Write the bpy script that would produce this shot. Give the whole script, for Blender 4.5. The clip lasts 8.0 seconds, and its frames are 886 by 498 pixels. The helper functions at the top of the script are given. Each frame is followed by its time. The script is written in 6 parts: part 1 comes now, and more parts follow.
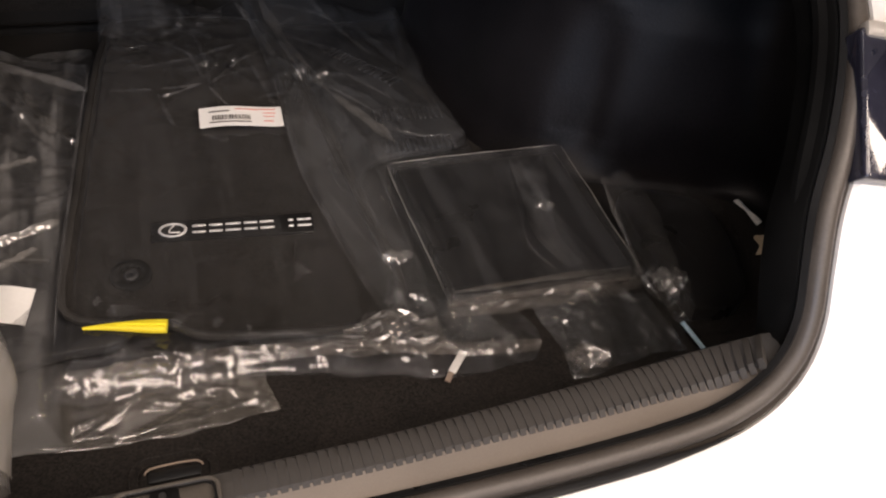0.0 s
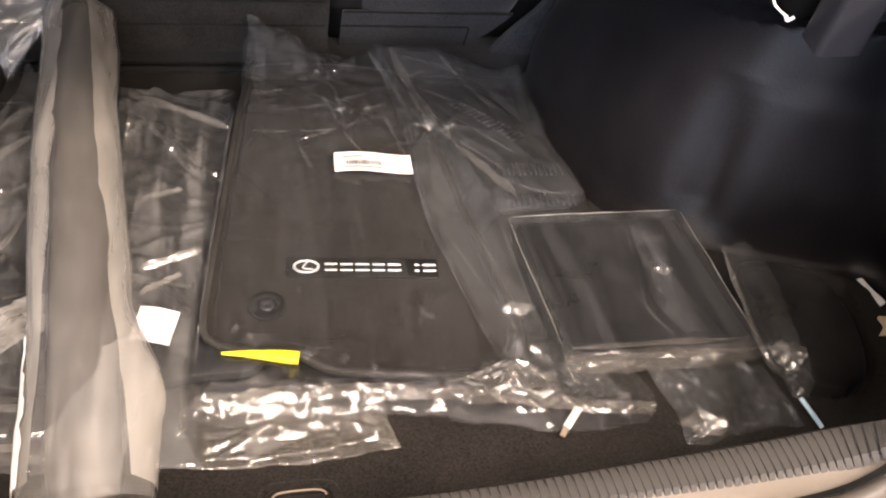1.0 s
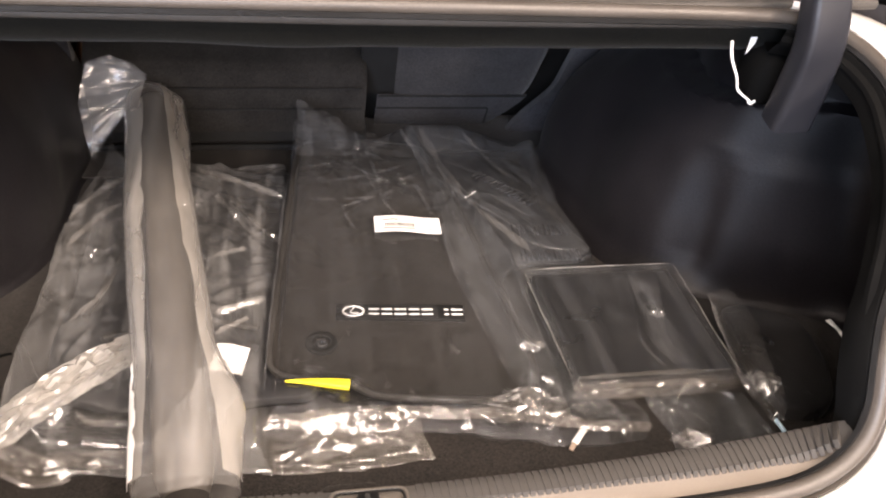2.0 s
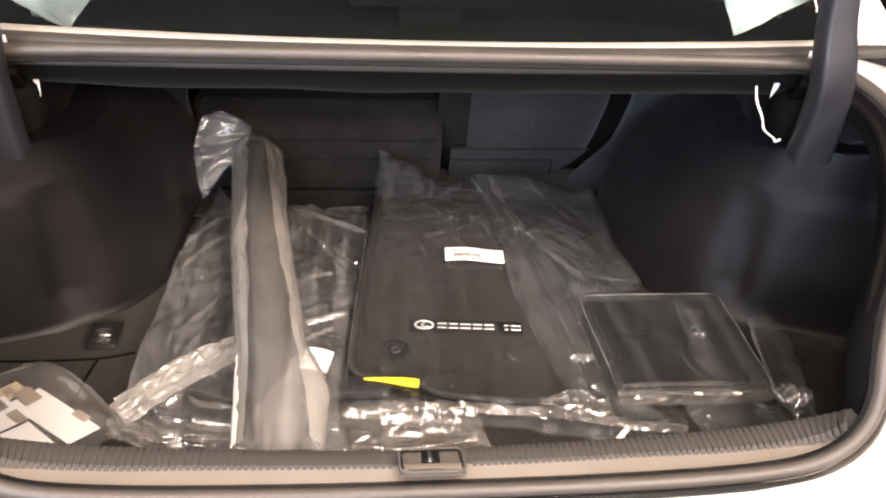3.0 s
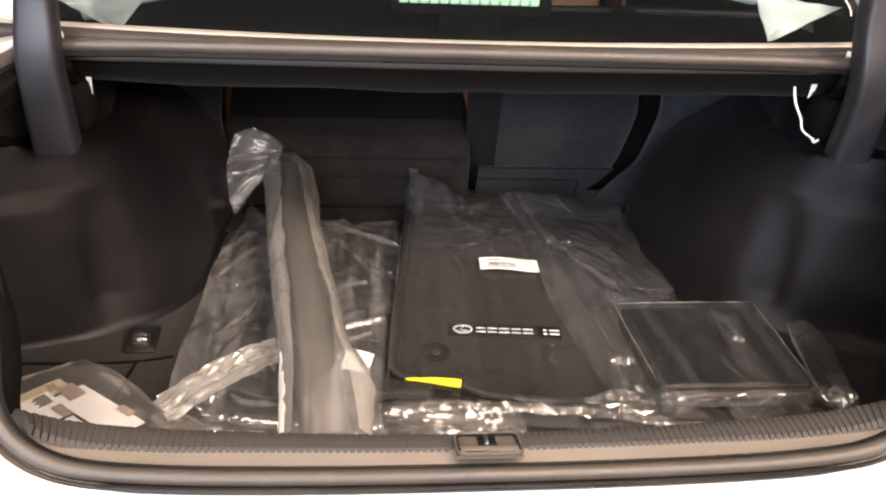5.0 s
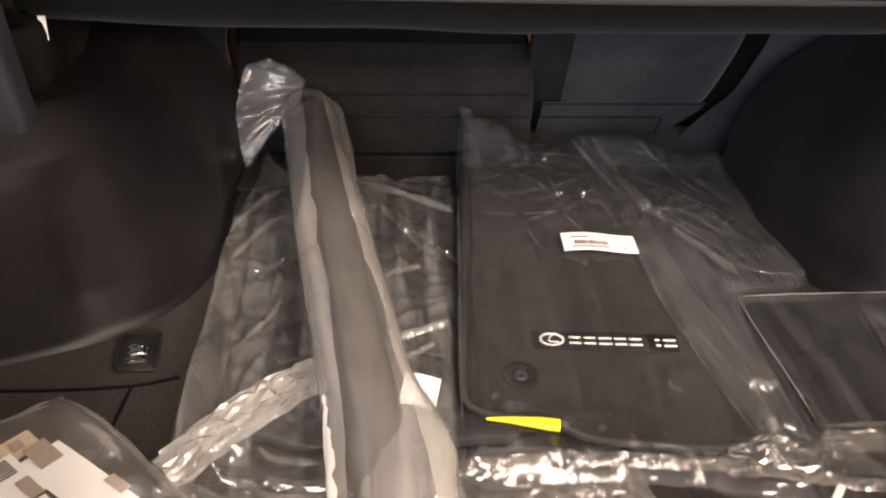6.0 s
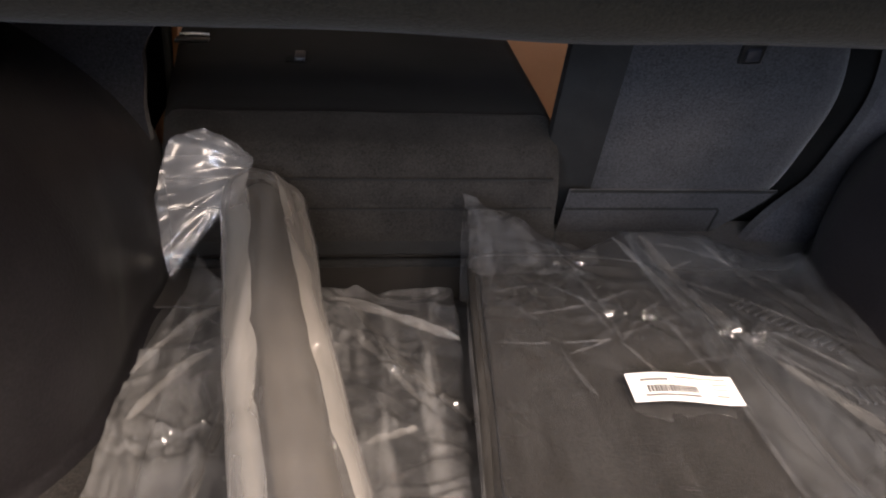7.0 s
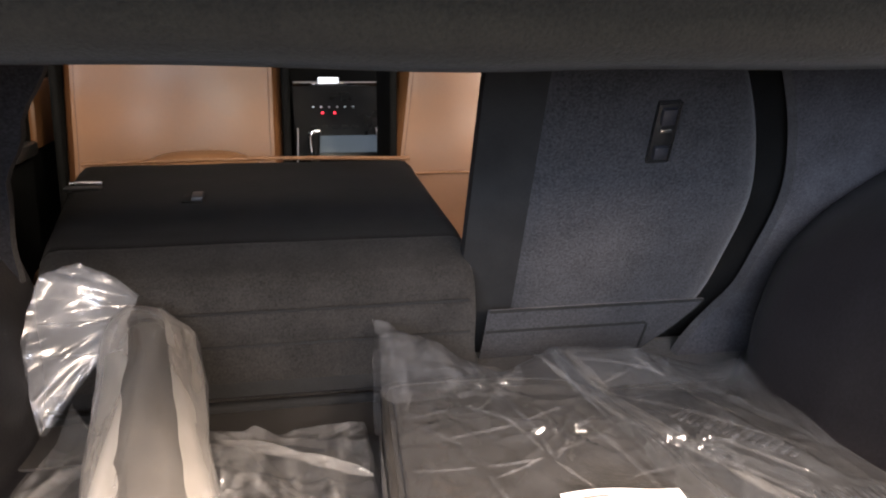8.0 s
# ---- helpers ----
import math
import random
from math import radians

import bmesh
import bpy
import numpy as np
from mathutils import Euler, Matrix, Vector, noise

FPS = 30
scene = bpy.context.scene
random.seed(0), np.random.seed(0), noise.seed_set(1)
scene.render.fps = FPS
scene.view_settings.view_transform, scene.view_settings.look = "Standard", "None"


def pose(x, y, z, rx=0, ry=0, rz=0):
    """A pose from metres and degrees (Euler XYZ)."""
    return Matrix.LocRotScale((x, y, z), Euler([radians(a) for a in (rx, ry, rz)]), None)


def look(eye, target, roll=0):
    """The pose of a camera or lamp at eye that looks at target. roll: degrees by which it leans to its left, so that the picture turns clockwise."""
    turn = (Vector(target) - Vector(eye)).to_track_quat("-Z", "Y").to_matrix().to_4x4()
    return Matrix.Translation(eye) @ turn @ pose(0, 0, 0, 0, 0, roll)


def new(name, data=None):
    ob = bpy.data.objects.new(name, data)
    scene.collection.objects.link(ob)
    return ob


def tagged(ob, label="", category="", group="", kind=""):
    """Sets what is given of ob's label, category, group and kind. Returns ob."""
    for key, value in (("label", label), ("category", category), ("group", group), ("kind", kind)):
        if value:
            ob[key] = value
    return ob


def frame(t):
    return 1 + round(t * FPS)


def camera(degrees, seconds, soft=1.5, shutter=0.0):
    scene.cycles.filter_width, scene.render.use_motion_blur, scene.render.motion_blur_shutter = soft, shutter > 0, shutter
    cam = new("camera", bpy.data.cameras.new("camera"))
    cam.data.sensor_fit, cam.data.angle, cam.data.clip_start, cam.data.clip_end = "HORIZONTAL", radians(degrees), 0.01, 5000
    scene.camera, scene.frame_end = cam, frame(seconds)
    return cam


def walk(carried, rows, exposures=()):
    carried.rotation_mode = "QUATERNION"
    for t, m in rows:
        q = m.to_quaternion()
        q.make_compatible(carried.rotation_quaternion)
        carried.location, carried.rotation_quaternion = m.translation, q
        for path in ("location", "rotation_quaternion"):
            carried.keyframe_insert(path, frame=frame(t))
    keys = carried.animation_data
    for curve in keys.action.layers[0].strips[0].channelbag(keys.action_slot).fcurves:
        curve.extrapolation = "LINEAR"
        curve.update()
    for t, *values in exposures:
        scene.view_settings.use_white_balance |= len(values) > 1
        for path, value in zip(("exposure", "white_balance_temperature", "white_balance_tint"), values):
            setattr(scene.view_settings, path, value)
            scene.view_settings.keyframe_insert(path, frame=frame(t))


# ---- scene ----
cam = camera(54.5, 8.0, soft=2.1)
PATH = [
    (0, (0.03, -0.371, 0.672), (0.618, 1.044, -0.613), 7.2),
    (0.5, (0.003, -0.359, 0.675), (0.49, 1.117, -0.583), 7.3),
    (1, (-0.027, -0.376, 0.689), (0.397, 1.153, -0.529), 7.2),
    (1.5, (-0.058, -0.44, 0.736), (0.366, 1.147, -0.405), 6.5),
    (2.8, (-0.083, -0.694, 0.799), (0.153, 1.027, -0.192), 3.3),
    (3, (-0.079, -0.723, 0.794), (0.125, 1.027, -0.153), 2.9),
    (3.5, (-0.12, -0.794, 0.797), (0.079, 0.995, -0.075), 2.7),
    (4, (-0.173, -0.844, 0.797), (0.013, 0.964, -0.037), 2.5),
    (4.2, (-0.176, -0.843, 0.787), (0.004, 0.968, -0.042), 2.4),
    (5.3, (-0.129, -0.677, 0.712), (0.08, 1.119, -0.143), 3.0),
    (5.5, (-0.139, -0.608, 0.708), (0.058, 1.161, -0.204), 3.7),
    (6, (-0.201, -0.404, 0.684), (-0.01, 1.285, -0.369), 2.7),
    (6.4, (-0.226, -0.268, 0.629), (-0.023, 1.382, -0.483), 3.2),
    (6.5, (-0.233, -0.24, 0.628), (-0.028, 1.406, -0.491), 3.0),
    (6.8, (-0.213, -0.115, 0.564), (-0.001, 1.622, -0.404), 2.9),
    (7, (-0.195, -0.043, 0.513), (0.062, 1.752, -0.33), 3.2),
    (7.4, (-0.16, 0.038, 0.447), (0.212, 1.892, -0.203), 1.3),
    (7.5, (-0.156, 0.043, 0.434), (0.229, 1.912, -0.166), 1.1),
    (8, (-0.154, 0.012, 0.433), (0.262, 1.911, -0.037), 0.5),
]
EXPOSURES = [(t, stops, kelvin, 16) for t, stops, kelvin in ((0.0, -1.6, 6300), (0.5, -0.35, 6500), (1.0, -0.05, 6500), (1.5, -0.05, 6400), (3.0, -0.15, 6400), (5.5, -0.48, 6600), (6.5, -0.4, 6500), (7.0, -0.1, 6400), (7.5, 0.66, 6450), (8.0, 0.84, 6550))]
walk(cam, [(t, look(eye, target, roll)) for t, eye, target, roll in PATH], EXPOSURES)

# ---- light ----
world = bpy.data.worlds.new("showroom_air")
scene.world = world
world.use_nodes = True
world.node_tree.nodes["Background"].inputs[0].default_value = (0.9, 0.95, 1.0, 1)
world.node_tree.nodes["Background"].inputs[1].default_value = 0.06


def area_lamp(name, at, target, sx, sy, power, colour):
    data = bpy.data.lights.new(name, "AREA")
    data.shape, data.size, data.size_y, data.energy, data.color = "RECTANGLE", sx, sy, power, colour
    ob = new(name, data)
    ob.matrix_basis = look(at, target)
    return ob


WARM, COOL = (1.0, 0.83, 0.66), (0.70, 0.82, 1.0)
for x, power in ((-2.1, 55), (-0.7, 88), (0.7, 125), (2.1, 155)):
    area_lamp("ceiling_lamp_near", (x, -1.5, 2.4), (x * 0.8, -1.0, 0.0), 0.6, 1.2, power, WARM)
for x, power in ((-1.5, 100), (0.2, 120), (1.9, 400)):
    area_lamp("ceiling_lamp_far", (x, -4.6, 2.4), (x * 0.6, -2.0, 0.0), 0.45, 1.2, power, WARM)
area_lamp("showroom_window_light", (-1.6, -4.3, 1.20), (0.1, 0.9, 0.2), 3.0, 1.5, 320, COOL)
# two added fill lamps, with no real source, to brighten the cabin
area_lamp("cabin_fill_front", (0.4, 3.6, 2.25), (0.0, 2.2, 0.0), 1.6, 0.5, 0.8, (1.0, 0.9, 0.8))
area_lamp("cabin_fill_side", (-2.2, 1.9, 2.1), (0.0, 1.8, 0.1), 0.6, 1.6, 0.7, (1.0, 0.9, 0.8))

# ---- materials ----
def node_mat(name):
    m = bpy.data.materials.new(name)
    m.use_nodes = True
    n, l = m.node_tree.nodes, m.node_tree.links
    return m, n, l, n["Principled BSDF"]


def coords(n, l, scale):
    tc, mp = n.new("ShaderNodeTexCoord"), n.new("ShaderNodeMapping")
    mp.inputs["Scale"].default_value = scale if isinstance(scale, tuple) else (scale,) * 3
    l.new(tc.outputs["Object"], mp.inputs["Vector"])
    return mp.outputs["Vector"]


def noise_node(n, l, vec, scale, detail=4.0, rough=0.6):
    t = n.new("ShaderNodeTexNoise")
    t.inputs["Scale"].default_value, t.inputs["Detail"].default_value, t.inputs["Roughness"].default_value = scale, detail, rough
    l.new(vec, t.inputs["Vector"])
    return t.outputs["Fac"]


def ramp(n, l, fac, stops):
    r = n.new("ShaderNodeValToRGB")
    while len(r.color_ramp.elements) < len(stops):
        r.color_ramp.elements.new(0.5)
    for e, (p, c) in zip(r.color_ramp.elements, stops):
        e.position, e.color = p, (*c, 1) if isinstance(c, tuple) else (c, c, c, 1)
    l.new(fac, r.inputs["Fac"])
    return r.outputs["Color"]


def bump(n, l, height, strength, distance, normal=None):
    b = n.new("ShaderNodeBump")
    b.inputs["Strength"].default_value, b.inputs["Distance"].default_value = strength, distance
    l.new(height, b.inputs["Height"])
    if normal is not None:
        l.new(normal, b.inputs["Normal"])
    return b.outputs["Normal"]


def surface(name, dark, light, rough, fine=300.0, coarse=8.0, relief=0.3, depth=0.001, metal=0.0, sheen=0.0, coat=0.0, spec=0.5, rough_var=0.1, grain=0.45):
    """A plain material with variation at two scales."""
    m, n, l, p = node_mat(name)
    vec = coords(n, l, 1.0)
    a, b = noise_node(n, l, vec, coarse, 3.0), noise_node(n, l, vec, fine, 3.0)
    mix = n.new("ShaderNodeMath")
    mix.operation = "MULTIPLY_ADD"
    l.new(a, mix.inputs[0])
    mix.inputs[1].default_value = 1.0 - grain
    half = n.new("ShaderNodeMath")
    half.operation = "MULTIPLY"
    l.new(b, half.inputs[0])
    half.inputs[1].default_value = grain
    l.new(half.outputs[0], mix.inputs[2])
    l.new(ramp(n, l, mix.outputs[0], [(0.35, dark), (0.65, light)]), p.inputs["Base Color"])
    l.new(ramp(n, l, a, [(0.3, max(rough - rough_var, 0.02)), (0.7, min(rough + rough_var, 1.0))]), p.inputs["Roughness"])
    p.inputs["Metallic"].default_value = metal
    p.inputs["Specular IOR Level"].default_value = spec
    p.inputs["Sheen Weight"].default_value = sheen
    p.inputs["Coat Weight"].default_value = coat
    if relief:
        l.new(bump(n, l, b, relief, depth), p.inputs["Normal"])
    return m


def schlick(n, l, base, normal=None):
    """Share of mirrored light by the angle of view: base + (1 - base) * facing ^ 5."""
    lw, power, scale = n.new("ShaderNodeLayerWeight"), n.new("ShaderNodeMath"), n.new("ShaderNodeMath")
    lw.inputs["Blend"].default_value = 0.5
    power.operation, power.inputs[1].default_value = "POWER", 5.0
    scale.operation, scale.inputs[1].default_value, scale.inputs[2].default_value = "MULTIPLY_ADD", 1.0 - base, base
    if normal is not None:
        l.new(normal, lw.inputs["Normal"])
    l.new(lw.outputs["Facing"], power.inputs[0])
    l.new(power.outputs[0], scale.inputs[0])
    return scale.outputs[0]


def film(name, milk_low, milk_high, crease=60.0, relief=0.5, rough=0.08, tint=(0.95, 0.96, 1.0), stretch=(1, 1, 1), haze_share=0.35, crush=0.5, gloss=0.085, streaks=0.0, slant=0.22, veins=0.25):
    """Clear packing film: see-through, with flat tilted facets, milky veils and long soft streaks."""
    m, n, l, p = node_mat(name)
    n.remove(p)
    out = n["Material Output"]
    vec = coords(n, l, stretch)
    warp = n.new("ShaderNodeTexNoise")
    warp.inputs["Scale"].default_value = 9.0
    l.new(vec, warp.inputs["Vector"])
    add = n.new("ShaderNodeMixRGB")
    add.blend_type, add.inputs[0].default_value = "ADD", 0.10
    l.new(vec, add.inputs[1])
    l.new(warp.outputs["Color"], add.inputs[2])

    def product(a, b, op="MULTIPLY"):
        q = n.new("ShaderNodeMath")
        q.operation, q.use_clamp = op, True
        l.new(a, q.inputs[0])
        l.new(b, q.inputs[1])
        return q.outputs[0]

    def vector(op, a, b):
        q = n.new("ShaderNodeVectorMath")
        q.operation = op
        l.new(a, q.inputs[0])
        if isinstance(b, tuple):
            q.inputs[1].default_value = b
        elif isinstance(b, float):
            q.inputs["Scale"].default_value = b
        elif b is not None:
            l.new(b, q.inputs["Scale"] if op == "SCALE" else q.inputs[1])
        return q.outputs[0]

    def facets(scale, power):
        """Every cell of a crumple leans its own way."""
        v = n.new("ShaderNodeTexVoronoi")
        v.inputs["Scale"].default_value = scale
        l.new(add.outputs[0], v.inputs["Vector"])
        return vector("SCALE", vector("SUBTRACT", v.outputs["Color"], (0.5, 0.5, 0.5)), power)

    spots = ramp(n, l, noise_node(n, l, vec, 19.0, 3.0, 0.6), [(0.52, 0.0), (0.64, crush)])
    geo = n.new("ShaderNodeNewGeometry")
    lean = vector("ADD", facets(crease * 0.3, relief), vector("SCALE", facets(crease * 1.7, 2.2), spots))
    nrm = vector("NORMALIZE", vector("ADD", geo.outputs["Normal"], lean), None)
    patch = ramp(n, l, noise_node(n, l, add.outputs[0], 11.0, 4.0, 0.65), [(0.42, 0.0), (0.66, 1.0)])
    net = n.new("ShaderNodeTexVoronoi")
    net.feature, net.inputs["Scale"].default_value = "DISTANCE_TO_EDGE", 7.0
    l.new(add.outputs[0], net.inputs["Vector"])
    line = product(ramp(n, l, net.outputs["Distance"], [(0.0, veins), (0.035, 0.0)]), ramp(n, l, noise_node(n, l, vec, 14.0, 3.0, 0.6), [(0.46, 0.0), (0.60, 1.0)]))
    wisp = ramp(n, l, noise_node(n, l, add.outputs[0], 13.0, 2.5, 0.5), [(0.47, 0.0), (0.5, 0.22), (0.53, 0.0)])
    haze = product(product(line, product(wisp, patch), "MAXIMUM"), ramp(n, l, patch, [(0.0, 0.0), (1.0, haze_share)]), "MAXIMUM")
    if streaks:
        mp = n.new("ShaderNodeMapping")
        mp.inputs["Rotation"].default_value, mp.inputs["Scale"].default_value = (0, 0, slant), (34.0, 3.0, 10.0)
        l.new(vec, mp.inputs["Vector"])
        haze = product(haze, ramp(n, l, noise_node(n, l, mp.outputs["Vector"], 1.0, 3.0, 0.6), [(0.47, 0.0), (0.60, streaks)]), "MAXIMUM")
    milk = ramp(n, l, haze, [(0.0, milk_low), (1.0, milk_high)])
    clear, dif, tra, glo = n.new("ShaderNodeBsdfTransparent"), n.new("ShaderNodeBsdfDiffuse"), n.new("ShaderNodeBsdfTranslucent"), n.new("ShaderNodeBsdfGlossy")
    clear.inputs[0].default_value = (0.97, 0.97, 0.97, 1)
    dif.inputs[0].default_value = (0.8 * tint[0], 0.8 * tint[1], 0.8 * tint[2], 1)
    tra.inputs[0].default_value = (0.8 * tint[0], 0.8 * tint[1], 0.8 * tint[2], 1)
    glo.inputs["Roughness"].default_value = rough
    for s in (dif, glo):
        l.new(nrm, s.inputs["Normal"])
    body, veil, top = n.new("ShaderNodeMixShader"), n.new("ShaderNodeMixShader"), n.new("ShaderNodeMixShader")
    body.inputs[0].default_value = 0.35
    l.new(dif.outputs[0], body.inputs[1])
    l.new(tra.outputs[0], body.inputs[2])
    l.new(milk, veil.inputs[0])
    l.new(clear.outputs[0], veil.inputs[1])
    l.new(body.outputs[0], veil.inputs[2])
    l.new(schlick(n, l, gloss), top.inputs[0])
    l.new(veil.outputs[0], top.inputs[1])
    l.new(glo.outputs[0], top.inputs[2])
    l.new(top.outputs[0], out.inputs["Surface"])
    return m


def glow(name, colour, strength):
    m, n, l, p = node_mat(name)
    p.inputs["Base Color"].default_value = (*colour, 1)
    p.inputs["Emission Color"].default_value = (*colour, 1)
    p.inputs["Emission Strength"].default_value = strength
    return m


CARPET = surface("trunk_carpet", (0.0035129, 0.0029748, 0.002565), (0.025761, 0.021635, 0.018981), 0.95, 420, 12, 0.6, 0.0012, sheen=0.15, spec=0.1, grain=0.72)
LINING = surface("side_lining_felt", (0.0050, 0.0045, 0.0053), (0.0120, 0.0107, 0.0124), 0.46, 260, 6, 0.5, 0.0008, spec=0.25, grain=0.6, sheen=0.03)
SEATFELT = surface("seat_back_felt", (0.0110, 0.0112, 0.0128), (0.0405, 0.0410, 0.0455), 0.95, 330, 22, 0.5, 0.0010, sheen=0.15, spec=0.1, grain=0.72)
SIDEFELT = surface("lit_wing_felt", (0.0190, 0.0190, 0.0218), (0.0560, 0.0566, 0.0640), 0.95, 330, 20, 0.5, 0.0010, sheen=0.15, spec=0.1, grain=0.6)
WINGFELT = surface("shaded_wing_felt", (0.0072, 0.0072, 0.0084), (0.0288, 0.028, 0.032), 0.95, 300, 12, 0.5, 0.0010, sheen=0.1, spec=0.1, grain=0.7)
FOLDFELT = surface("black_seat_felt", (0.0075, 0.0070, 0.0066), (0.0290, 0.0272, 0.0256), 0.95, 420, 16, 0.6, 0.0012, sheen=0.03, spec=0.1, grain=0.6)
MATRIB = surface("mat_rubber_rib", (0.026, 0.027, 0.031), (0.05, 0.051, 0.057), 0.45, 300, 22, 0.2, 0.0005)
DARKFELT = surface("dark_felt", (0.010, 0.010, 0.010), (0.022, 0.022, 0.022), 0.95, 800, 10, 0.6, 0.001, spec=0.1)
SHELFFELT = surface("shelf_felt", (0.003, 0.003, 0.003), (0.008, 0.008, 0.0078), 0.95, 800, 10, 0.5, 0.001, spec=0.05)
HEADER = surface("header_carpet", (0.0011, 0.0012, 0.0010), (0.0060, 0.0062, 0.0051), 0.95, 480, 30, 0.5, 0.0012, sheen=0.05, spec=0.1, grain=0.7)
BLACKPL = surface("black_plastic", (0.008, 0.008, 0.008), (0.016, 0.016, 0.016), 0.35, 500, 9, 0.15, 0.0004)
SILLPL = surface("sill_plastic", (0.140, 0.120, 0.100), (0.185, 0.158, 0.132), 0.42, 900, 7, 0.25, 0.0004)
RIBPL = surface("ribbed_sill_plastic", (0.030, 0.0275, 0.0250), (0.050, 0.0460, 0.0420), 0.62, 900, 7, 0.25, 0.0004, spec=0.35)
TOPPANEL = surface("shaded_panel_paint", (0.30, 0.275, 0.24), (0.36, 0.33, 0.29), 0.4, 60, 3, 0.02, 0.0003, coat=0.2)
FOLDDARK = surface("shaded_seat_felt", (0.0042, 0.0038, 0.0035), (0.0112, 0.0100, 0.0092), 0.95, 620, 12, 0.5, 0.0010, sheen=0.02, spec=0.08, grain=0.6)
TOPSEAL = surface("panel_seal_rubber", (0.034, 0.031, 0.028), (0.056, 0.051, 0.046), 0.55, 400, 10, 0.15, 0.0005, spec=0.3)
LATCHPL = surface("latch_cover_plastic", (0.070, 0.062, 0.053), (0.100, 0.088, 0.075), 0.5, 900, 7, 0.25, 0.0004)
RUBBER = surface("weatherstrip_rubber", (0.048, 0.041, 0.035), (0.074, 0.064, 0.055), 0.46, 400, 10, 0.15, 0.0005)
HINGEPL = surface("hinge_cover_plastic", (0.0150, 0.0157, 0.0200), (0.0215, 0.0222, 0.0275), 0.45, 900, 8, 0.3, 0.0004)
PAINT = surface("white_car_paint", (0.78, 0.77, 0.75), (0.83, 0.82, 0.80), 0.3, 60, 3, 0.02, 0.0003, coat=0.6)
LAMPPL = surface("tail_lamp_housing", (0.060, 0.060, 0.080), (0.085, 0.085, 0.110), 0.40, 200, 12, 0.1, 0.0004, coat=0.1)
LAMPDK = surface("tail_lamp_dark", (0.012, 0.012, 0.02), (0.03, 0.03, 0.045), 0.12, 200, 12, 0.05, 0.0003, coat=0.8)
LEATHER = surface("tan_leather", (0.112, 0.047, 0.0170), (0.150, 0.065, 0.0240), 0.5, 500, 7, 0.35, 0.0006)
SEAMTAN = surface("tan_stitching", (0.055, 0.022, 0.008), (0.080, 0.033, 0.012), 0.6, 500, 12, 0.2, 0.0004)
TANTRIM = surface("tan_piping", (0.19, 0.088, 0.036), (0.24, 0.110, 0.046), 0.55, 500, 12, 0.2, 0.0004)
MATPILE = surface("mat_pile", (0.00516, 0.004472, 0.003956), (0.02494, 0.02236, 0.01978), 0.95, 420, 14, 0.7, 0.0012, sheen=0.1, spec=0.1, grain=0.72)
MATEDGE = surface("mat_binding", (0.014, 0.013, 0.012), (0.032, 0.030, 0.028), 0.6, 700, 20, 0.5, 0.0006)
MATBACK = surface("mat_rubber_back", (0.0112, 0.0116, 0.0128), (0.0272, 0.0276, 0.0304), 0.55, 300, 22, 0.4, 0.001)
SILVER = surface("silver_print", (0.70, 0.70, 0.70), (0.80, 0.80, 0.80), 0.3, 300, 20, 0.05, 0.0002, metal=0.35)
CHROME = surface("chrome", (0.75, 0.75, 0.76), (0.86, 0.86, 0.87), 0.12, 200, 10, 0.05, 0.0002, metal=1.0, rough_var=0.06)
SATIN = surface("satin_metal", (0.42, 0.41, 0.40), (0.55, 0.54, 0.53), 0.3, 300, 14, 0.1, 0.0003, metal=1.0)
YELLOW = surface("yellow_plastic", (0.80, 0.66, 0.02), (0.90, 0.78, 0.04), 0.45, 200, 30, 0.15, 0.0006)
PAPER = surface("white_paper", (0.80, 0.79, 0.77), (0.86, 0.85, 0.83), 0.8, 300, 12, 0.2, 0.0004, spec=0.2)
KRAFT = surface("kraft_card", (0.50, 0.40, 0.27), (0.62, 0.51, 0.36), 0.8, 300, 16, 0.3, 0.0005, spec=0.2)
BROWNINK = surface("brown_print", (0.27, 0.21, 0.165), (0.34, 0.27, 0.215), 0.7, 300, 20, 0.1, 0.0003)
GREYINK = surface("grey_print", (0.11, 0.10, 0.095), (0.17, 0.16, 0.15), 0.8, 600, 40, 0.0)
REDINK = surface("red_print", (0.62, 0.12, 0.09), (0.72, 0.18, 0.13), 0.8, 400, 40, 0.0)
POUCH = surface("black_leatherette", (0.010, 0.0100, 0.0102), (0.021, 0.0205, 0.021), 0.34, 350, 12, 0.3, 0.0006)
ROLL = surface("rolled_grey_mat", (0.045, 0.040, 0.036), (0.085, 0.076, 0.068), 0.8, 250, 18, 0.5, 0.001)
BLUESTRAW = surface("pale_blue_plastic", (0.38, 0.55, 0.68), (0.48, 0.65, 0.78), 0.4, 200, 30, 0.1, 0.0004)
FILM = film("clear_film", 0.04, 0.34, 30, 0.30, 0.10, (0.98, 0.98, 0.98), haze_share=0.22, crush=0.2, gloss=0.10, streaks=0.5)
FILM_TONGUE = film("smooth_clear_film", 0.05, 0.30, 30, 0.06, 0.17, (1.0, 0.94, 0.86), haze_share=0.3, crush=0.0, gloss=0.075, streaks=0.3)
FILM_CUFF = film("milky_cuff_film", 0.34, 0.72, 24, 0.08, 0.20, (1.0, 0.96, 0.90), haze_share=0.6, crush=0.0, gloss=0.10, streaks=0.3)
FILM_DIM = film("clear_film_over_mats", 0.014, 0.20, 30, 0.16, 0.12, haze_share=0.10, crush=0.25, streaks=0.12, veins=0.0)
# its milky streaks paint the soft reflections on the pouch
FILM_CLEAR = film("clear_pouch_film", 0.025, 0.17, 30, 0.12, 0.16, (0.93, 0.96, 1.0), (1, 0.6, 1), 0.3, 0.1, gloss=0.12, streaks=0.4)
